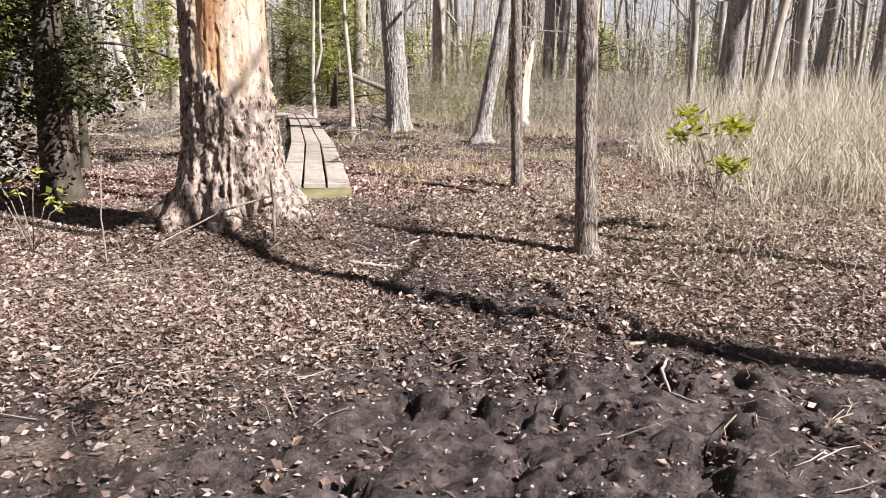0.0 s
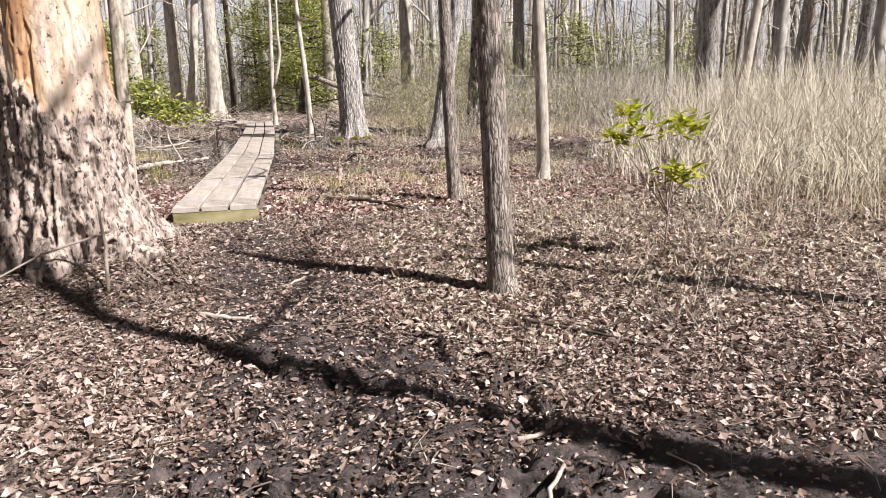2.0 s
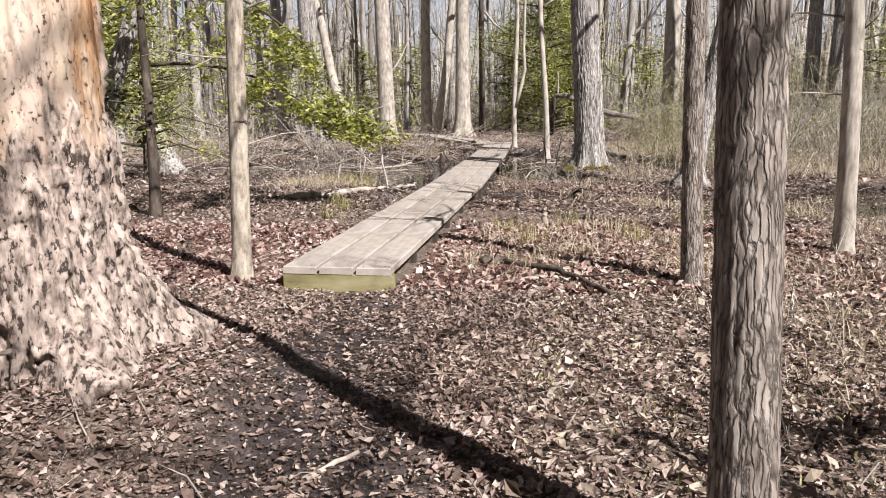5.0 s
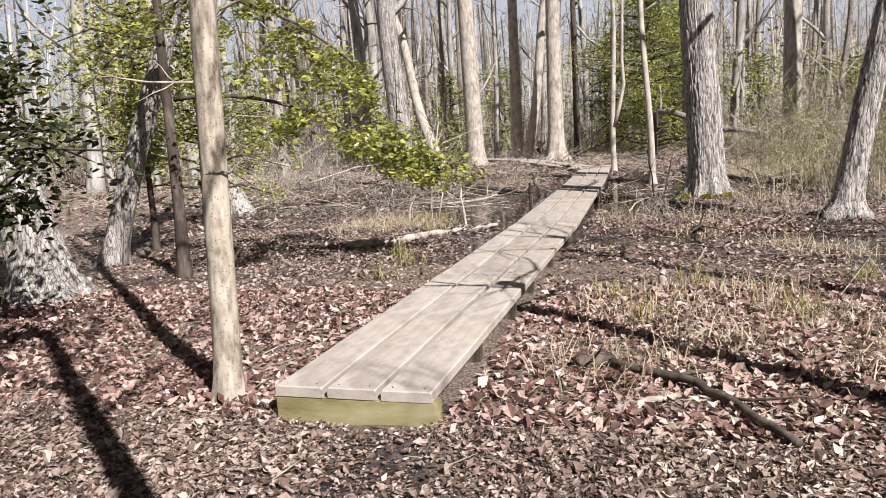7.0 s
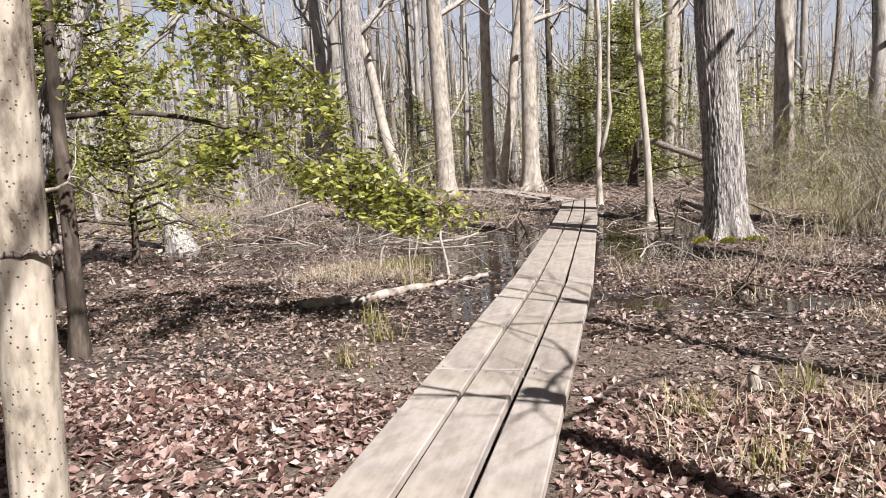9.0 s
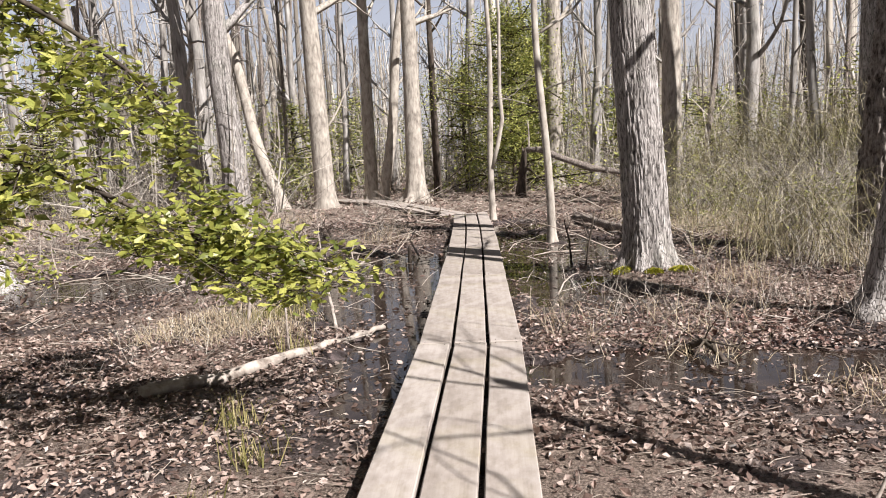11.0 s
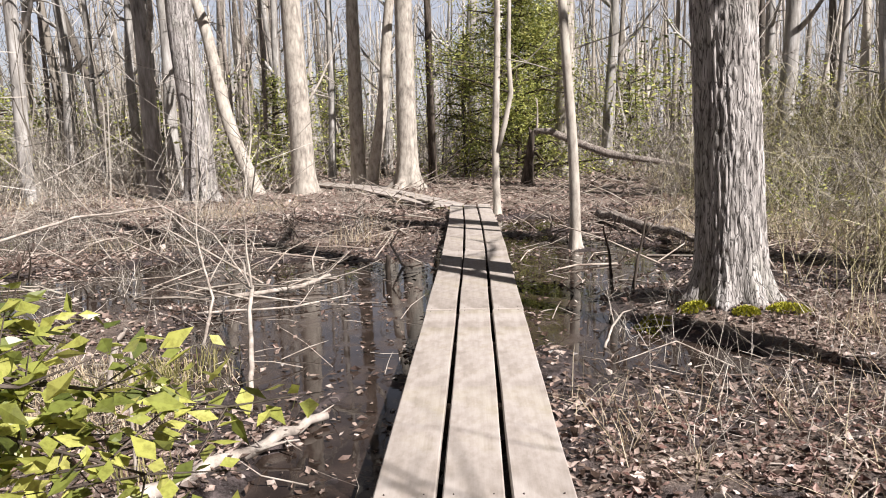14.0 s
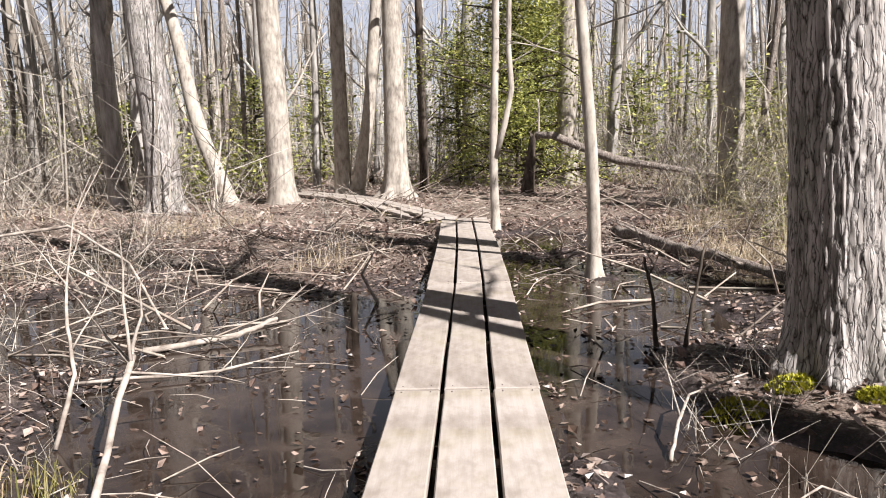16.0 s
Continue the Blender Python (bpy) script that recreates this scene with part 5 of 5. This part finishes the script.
c = c[fbm(c[:, 0] * 0.16, c[:, 1] * 0.16, 0, 301) > 0.45]
c = c[~((np.abs(c[:, 0] + 0.5) < 5.5) & (c[:, 1] < 36))]
v, f = leaf_cloud(c, 62000, 0.8, 0.19, g, 0.8, 1.0)
tagged(put("evergreen_understory", mesh_of("evergreen_understory", v, f, EVERGREEN, False)), "green evergreen undergrowth far in the woods", "bushes", kind="stuff")

# briar leaves among the canes on the dry side
c = np.stack([g.uniform(4.2, 10.5, 260), g.uniform(11.5, 21.5, 260), g.uniform(0.1, 1.0, 260)], -1)
c[:, 2] += np.where(c[:, 1] > 18.5, 1.2 * g.random(260), 0)
v, f = leaf_cloud(c, 8500, 0.3, 0.055, g, 0.8, 1.0)
tagged(put("briar_leaves", mesh_of("briar_leaves", v, f, EVERGREEN, False)), "sparse green leaves on briar canes", "brush", kind="stuff")

# the holly that hangs over the bog beside the walk
holly = thing("overhanging_holly", -3.9, 4.05, land_at(-3.9, 4.05), "holly with sunlit yellow-green boughs drooping over bog", "tree")
put("trunk", trunk_mesh("trunk", 0.075, 5.0, DARKBARK, lean=(0.05, 0.02), sides=16, dense=3, step=0.1, seed=240, bend=0.06), holly)
g = np.random.default_rng(15)
ARCHES = []
for z0, m1, m2 in ((2.1, (1.2, 0.5, 2.25), (2.1, 1.1, 1.42)), (3.3, (1.2, 0.7, 3.3), (2.0, 1.3, 2.3))):
    s, m1, m2 = np.array([0.05 * z0, 0.02 * z0, z0]), np.array(m1), np.array(m2)
    curve = np.array([(1 - u) ** 2 * s + 2 * u * (1 - u) * m1 + u * u * m2 for u in np.linspace(0, 1, 11)])
    ARCHES.append(curve)
    v, f = tube(curve, np.linspace(0.028, 0.012, 11), 8)
    put("limb", mesh_of("limb", v, f, DARKBARK), holly)
for bx, by, bz, sz in ((-0.62, 5.7, 1.02, 2.9), (-0.72, 5.4, 0.96, 2.2), (-1.0, 5.0, 0.98, 1.9), (-2.3, 3.4, 1.5, 2), (-2.0, 3.8, 1.75, 2), (-2.6, 3.2, 1.9, 2), (-1.9, 4.3, 1.6, 2), (-2.5, 4.2, 2.1, 2), (-1.2, 5.5, 0.92, 2.4), (-0.95, 5.65, 0.9, 2.0), (-1.6, 5.5, 1.05, 2.6), (-2.0, 5.2, 1.3, 2.6), (-0.95, 5.3, 1.22, 3.0), (-1.35, 5.15, 1.5, 3.2), (-1.3, 5.9, 1.2, 2.7), (-1.9, 5.7, 1.7, 3.1), (-1.25, 4.75, 1.05, 2.2), (-1.7, 4.4, 1.35, 2.3), (-2.1, 4.6, 2.1, 3.4), (-2.4, 3.9, 1.5, 2.2),
                       (-2.6, 5.2, 2.6, 3.8), (-2.9, 4.4, 3.0, 4.0), (-2.2, 6.2, 2.0, 3.4), (-3.0, 3.3, 2.2, 3.0), (-5.0, 3.6, 2.3, 3.2), (-4.4, 3.0, 1.9, 2.6), (-4.6, 4.9, 2.8, 3.4), (-3.4, 4.6, 3.6, 4.4)):
    e = np.array([bx + 3.9, by - 4.05, bz])
    s = ARCHES[0 if bz < 1.6 else 1][min(10, int((bx + 4.2) * 4)) if bx > -3.3 else 1]
    mid = s * 0.45 + e * 0.55 + np.array([0, 0, 0.22 if bz > 1.3 else 0.0])
    curve = np.array([(1 - u) ** 2 * s + 2 * u * (1 - u) * mid + u * u * e for u in np.linspace(0, 1, 12)])
    pieces, centres = [], []
    for k in range(3, 12):
        for _ in range(4):
            d = g.normal(0, 1, 3) * np.array([1, 1, 0.35])
            tip = curve[k] + d / np.linalg.norm(d) * g.uniform(0.08, 0.3)
            pieces.append(tube([curve[k], tip], [0.004, 0.0015], 3, False))
            centres += [curve[k] * (1 - u) + tip * u for u in (0.3, 0.7, 1.0)]
    v, f = tube(curve, np.linspace(0.01, 0.003, 12), 6)
    bough = put("bough", mesh_of("bough", v, f, DARKBARK), holly)
    v, f = join(pieces)
    tagged(put("twig_spray", mesh_of("twig_spray", v, f, DARKBARK), bough), "fine dark holly twigs", kind="stuff")
    v, f = leaf_cloud(np.array(centres), 200 if bz < 1.3 else 270, 0.065, 0.085, g, 0.5, 0.7)
    put("leaves", mesh_of("leaves", v, f, HOLLY, False), bough, "glossy yellow-green holly leaves")

# the young laurel on the sunny side
laurel = thing("laurel_sapling", 3.98, -2.95, land_at(3.98, -2.95), "small laurel sapling with bright yellow-green leaves", "shrub")
tips = ((-0.36, -0.15, 1.06), (-0.15, -0.3, 1.12), (0.05, -0.2, 1.1), (-0.3, 0.1, 1.2), (0.2, -0.05, 1.08), (-0.05, -0.2, 0.72), (0.02, -0.28, 0.7), (-0.48, -0.05, 1.0))
for i, (tx, ty, tz) in enumerate(tips):
    v, f = tube([(0, 0, 0.0), (0.02, 0.0, 0.35), (tx * 0.5 - 0.03, ty * 0.5, tz * 0.75), (tx, ty, tz)], [0.009, 0.007, 0.005, 0.003], 5)
    stem = put("stem", mesh_of("stem", v, f, TWIG), laurel)
    m = 34
    a = g.uniform(0, 2 * np.pi, m)
    v, f = blades(np.array([(tx, ty, tz)]) + g.normal(0, 0.045, (m, 3)), np.stack([np.cos(a), np.sin(a), g.uniform(-0.5, 0.9, m)], -1), np.stack([g.normal(0, 0.3, m), g.normal(0, 0.3, m), np.ones(m)], -1), g.uniform(0.08, 0.16, m), 0.05, 0.1)
    put("leaves", mesh_of("leaves", v, f, LAUREL, False), stem, "bright yellow-green leaf whorl")
seedling = thing("laurel_seedling", -2.55, -2.7, land_at(-2.55, -2.7), "low green-leaved seedling beside a dead trunk", "shrub")
for i in range(6):
    a = i * 1.05
    e = np.array([math.cos(a) * 0.3, math.sin(a) * 0.25, 0.45 + 0.06 * i])
    v, f = tube([(0, 0, 0), e * 0.6 + np.array([0, 0, 0.1]), e], [0.006, 0.005, 0.002], 4)
    stem = put("stem", mesh_of("stem", v, f, TWIG), seedling)
    v, f = leaf_cloud(np.array([e]), 9, 0.06, 0.1, g)
    put("leaves", mesh_of("leaves", v, f, HOLLY, False), stem, "pale green leaves")


# ---- logs, sticks, stubs, moss ----
def stick(name, label, pts, r0, r1, material=DEADWOOD, sides=8, side=(), category="stick", lift=0.6, twigs=2):
    """A lying or propped piece of wood through (x, y, height over ground) points, knobbly along its length."""
    x0, y0 = pts[0][:2]
    base = land_at(x0, y0)
    ob = thing(name, x0, y0, base, label, category)
    p = np.array([(px - x0, py - y0, max(land_at(px, py), WATER) - base + pz) for px, py, pz in pts])
    t = np.linspace(0, len(p) - 1, (len(p) - 1) * 5 + 1)
    q = np.stack([np.interp(t, np.arange(len(p)), p[:, i]) for i in range(3)], -1)
    gg = np.random.default_rng(int(abs(x0) * 100 + abs(y0) * 1000))
    jit = 0.04 if category == "stump" else 0.18
    q[1:-1] += gg.normal(0, r0 * jit, (len(q) - 2, 3))
    rr = np.linspace(r0, r1, len(q)) * (1 + jit * gg.uniform(-0.6, 0.6, len(q)))
    q[:, 2] += rr * lift
    v, f = tube(q, rr, sides)
    put("stem", mesh_of("stem", v, f, material), ob)
    for at, dx, dy, dz, r in side:
        i = int(at * (len(q) - 1))
        v, f = join(branch(q[i], (dx, dy, dz), math.sqrt(dx * dx + dy * dy + dz * dz), r, 0.18, 0.0, twigs, 1, gg, 5))
        put("side_branch", mesh_of("side_branch", v, f, material), ob)
    return ob


stick("fallen_log", "pale barkless fallen log lying in the bog", [(-2.65, 6.05, 0.0), (-2.1, 6.4, 0.02), (-1.6, 7.1, 0.02), (-1.3, 7.75, 0.01), (-0.97, 8.3, 0.03)], 0.062, 0.03, sides=14, category="log", side=((0.75, 0.25, 0.15, 0.06, 0.018), (0.93, 0.15, 0.3, 0.05, 0.015), (0.1, -0.2, 0.02, 0.05, 0.02)))
stick("propped_branch", "bleached bare branch propped up out of the bog", [(-1.55, 8.5, 0.0), (-1.75, 9.2, 0.15), (-2.0, 9.95, 0.36), (-2.08, 10.32, 0.5)], 0.022, 0.019, category="branch",
      twigs=0, side=((0.98, -0.15, 0.1, 0.75, 0.013), (0.95, -0.9, 1.1, 0.35, 0.014), (0.97, -1.6, 2.4, 0.6, 0.014), (0.9, 0.6, 0.4, -0.2, 0.01)))
stick("propped_branch", "crooked bleached branch rising from the bog", [(-2.5, 10.1, 0.0), (-2.45, 10.3, 0.4), (-2.65, 10.6, 0.7), (-2.9, 11.1, 0.95)], 0.016, 0.008, category="branch", twigs=1, side=((0.5, 0.25, 0.3, 0.4, 0.008), (0.9, -0.6, 0.5, 0.3, 0.008), (0.95, -0.2, 0.6, 0.7, 0.008)))
stick("arched_branch", "bleached branch arching low over the bog", [(-6.6, 13.0, 0.55), (-5.6, 13.6, 0.85), (-4.5, 13.9, 0.95), (-3.6, 13.4, 0.6), (-2.9, 12.6, 0.1)], 0.02, 0.012, category="branch", twigs=1, side=((0.3, -0.5, 0.2, 0.6, 0.012), (0.5, 0.3, 0.3, 0.7, 0.012), (0.55, 0.1, -0.4, -0.6, 0.01), (0.75, 0.5, 0.3, 0.3, 0.01)))
stick("fallen_branch", "pale fallen branch lying across dark water", [(-2.9, 12.1, 0.02), (-2.2, 12.5, 0.05), (-1.93, 12.84, 0.12)], 0.03, 0.022, side=((0.9, 0.5, 0.5, 0.5, 0.01), (0.8, 0.8, 0.2, 0.12, 0.01), (0.4, 0.3, -0.7, 0.1, 0.01)), category="branch")
stick("fallen_branch", "thin bleached branch in dark water", [(-3.0, 11.2, 0.03), (-2.0, 11.5, 0.04), (-1.5, 11.95, 0.06)], 0.014, 0.007, side=((0.5, 0.2, 0.5, 0.1, 0.008), (0.7, 0.4, -0.2, 0.05, 0.006)), category="branch")
stick("fallen_branch", "forked grey branch in dark water", [(1.05, 9.9, 0.0), (1.15, 10.15, 0.12), (1.3, 10.5, 0.16), (1.75, 10.8, 0.1)], 0.012, 0.006, side=((0.4, -0.05, 0.35, 0.3, 0.007), (0.3, -0.1, -0.1, -0.1, 0.008)), category="branch")
stick("fallen_branch", "long thin arching twig beside the boardwalk", [(1.9, 9.2, 0.05), (1.4, 8.9, 0.3), (0.9, 8.5, 0.25)], 0.007, 0.003, category="branch")
stick("fallen_branch", "mossy fallen branch in the pool", [(2.2, 18.6, 0.05), (2.45, 17.6, 0.12), (2.7, 16.7, 0.05), (2.95, 15.7, 0.14), (3.5, 14.6, 0.04)], 0.1, 0.06, POLE, 12, category="log", side=((0.3, -0.5, 0.3, 0.25, 0.03), (0.6, 0.5, 0.1, 0.35, 0.03), (0.85, -0.4, -0.5, 0.2, 0.025)))
stick("trail_stick", "short pale stick lying on the trail", [(0.24, -3.62, 0), (0.42, -3.74, 0.01), (0.65, -3.82, 0)], 0.02, 0.013, side=((0.3, 0.05, 0.06, 0.03, 0.008),))
stick("trail_stick", "small pale stick lying on the trail", [(0.8, -3.1, 0), (0.96, -2.84, 0.01)], 0.016, 0.01)
stick("trail_stick", "thin grey stick lying on muddy leaves", [(-0.55, -4.82, 0), (-0.2, -4.92, 0.01), (0.2, -5.0, 0)], 0.011, 0.006)
stick("trail_stick", "curved pale twig lying on mud", [(1.98, -6.0, 0.01), (1.85, -6.2, 0.03), (1.78, -6.45, 0.01), (1.85, -6.6, 0.0)], 0.011, 0.006)
stick("trail_stick", "small pale stick lying on mud", [(1.85, -5.75, 0.01), (2.0, -5.7, 0.01)], 0.013, 0.01)
stick("trail_stick", "forked pale twig lying on mud", [(-0.75, -7.9, 0.0), (-0.55, -7.55, 0.02), (-0.4, -7.6, 0)], 0.008, 0.004)
stick("trail_stick", "forked pale twig on the muddy trail", [(0.25, -7.75, 0.0), (0.4, -7.6, 0.02), (0.45, -7.5, 0.01)], 0.008, 0.004, side=((0.5, 0.15, 0.0, 0.05, 0.004),))
stick("fallen_branch", "dark crooked branch lying on leaves", [(2.3, -4.35, 0.02), (2.5, -4.55, 0.02), (2.8, -4.87, 0.02), (3.0, -5.1, 0.02)], 0.014, 0.008, DARKBARK, category="branch", side=((0.5, 0.3, -0.05, 0.06, 0.008),))
stick("fallen_branch", "forked dark dead branch on the leaf carpet", [(1.3, 1.05, 0.02), (1.76, 0.72, 0.05), (1.98, 0.4, 0.03), (2.2, -0.05, 0.02)], 0.03, 0.02, DARKBARK, category="branch", side=((0.33, 0.5, 0.25, 0.05, 0.014), (0.6, 0.45, -0.15, 0.06, 0.012)))
stick("wood_piece", "pale broken piece of wood on leaves", [(1.36, 0.36, 0.0), (1.5, 0.47, 0.0), (1.7, 0.58, 0.01)], 0.026, 0.018, category="wood")
stick("wood_piece", "reddish rotten lump of wood on leaves", [(1.1, 1.02, 0.0), (1.3, 1.1, 0.02)], 0.06, 0.045, DARKBARK, category="wood", side=((0.5, 0.1, -0.2, 0.15, 0.012),))
stick("propped_branch", "thin dead branch leaning on a dead trunk", [(-0.35, -3.2, 0.35), (-0.8, -3.25, 0.2), (-1.4, -3.4, 0.08)], 0.01, 0.006, TWIG, category="branch")
stick("dead_sapling", "thin grey dead stem beside a dead trunk", [(-0.38, -3.35, 0.0), (-0.37, -3.3, 0.3), (-0.4, -3.25, 0.55)], 0.016, 0.008, TWIG, category="stem")
stick("dead_sapling", "upright thin dead stem beside a dead trunk", [(-1.75, -3.4, 0.0), (-1.77, -3.38, 0.4), (-1.74, -3.3, 0.9)], 0.009, 0.004, TWIG, category="stem")
stick("stub", "short dark stub standing in the pool", [(-1.2, 12.88, -0.05), (-1.2, 12.88, 0.18), (-1.19, 12.9, 0.34)], 0.035, 0.03, DARKBARK, category="stump")
stick("dead_sapling", "dark dead stem standing at the pool", [(1.45, 12.1, -0.05), (1.43, 12.1, 0.35), (1.36, 12.15, 0.75)], 0.022, 0.01, DARKBARK, category="stem", side=((0.8, 0.15, 0.0, 0.3, 0.008),))
stick("dead_sapling", "dark dead stem with twigs at the pool", [(1.66, 12.0, -0.05), (1.72, 12.0, 0.35), (1.82, 12.05, 0.8)], 0.022, 0.01, DARKBARK, category="stem", side=((0.7, 0.25, 0.1, 0.4, 0.008), (0.5, -0.2, 0.1, 0.4, 0.007)))
stick("dead_sapling", "pale broken stem standing in grass", [(-2.6, 8.6, -0.03), (-2.55, 8.62, 0.3), (-2.45, 8.66, 0.5)], 0.02, 0.018, category="stem")
stick("dead_sapling", "thin pale dead stem at the log", [(-1.75, 7.3, -0.03), (-1.76, 7.32, 0.4), (-1.74, 7.34, 0.75)], 0.012, 0.008, category="stem")
stick("stump", "small broken pale stump among leaves", [(1.62, 3.45, -0.02), (1.6, 3.46, 0.08), (1.63, 3.49, 0.15)], 0.045, 0.022, category="stump")
stick("dead_sapling", "bent dead stem among grass", [(1.95, 3.6, 0.0), (1.9, 3.6, 0.15), (2.0, 3.62, 0.32)], 0.014, 0.008, category="stem")
stick("edge_log", "dark log edging the low boards", [(-1.35, 21.65, 0.03), (-1.75, 23.0, 0.06), (-2.7, 25.6, 0.05)], 0.08, 0.06, DARKBARK, 10, category="log")
stick("root_knot", "dark tangled roots standing in the wet ground", [(2.0, 7.15, 0.0), (2.1, 6.95, 0.12), (2.2, 6.7, 0.0)], 0.04, 0.025, DARKBARK, category="root", side=((0.5, -0.25, -0.3, -0.1, 0.012), (0.5, 0.3, -0.25, -0.08, 0.012), (0.4, -0.2, 0.2, 0.05, 0.01), (0.5, 0.05, -0.2, 0.3, 0.008)))


def moss_patch(x, y, r, label):
    g = np.random.default_rng(int(x * 100 + y * 10))
    ob = thing("moss_patch", x, y, land_at(x, y), label, "moss")
    m = 1400
    a, d = g.uniform(0, 2 * np.pi, m), r * np.sqrt(g.random(m))
    px, py = np.cos(a) * d, np.sin(a) * d * 0.7
    pz = land(px + x, py + y) - land_at(x, y) + 0.05 * (1 - (d / r) ** 2)
    v, f = blades(np.stack([px, py, pz], -1), np.stack([np.cos(a * 7), np.sin(a * 7), g.uniform(0.6, 2, m)], -1), np.stack([-np.cos(a * 7), -np.sin(a * 7), np.ones(m)], -1), g.uniform(0.02, 0.045, m), 0.012, 0.0)
    put("cushion", mesh_of("cushion", v, f, MOSS, False), ob)


moss_patch(2.0, 10.72, 0.16, "bright yellow-green moss cushion at the oak foot")
moss_patch(2.78, 10.48, 0.2, "yellow-green moss cushion on oak roots")
moss_patch(2.38, 10.42, 0.12, "small moss cushion at the oak foot")
moss_patch(1.5, 10.45, 0.25, "mossy grassy hummock at the pool edge")
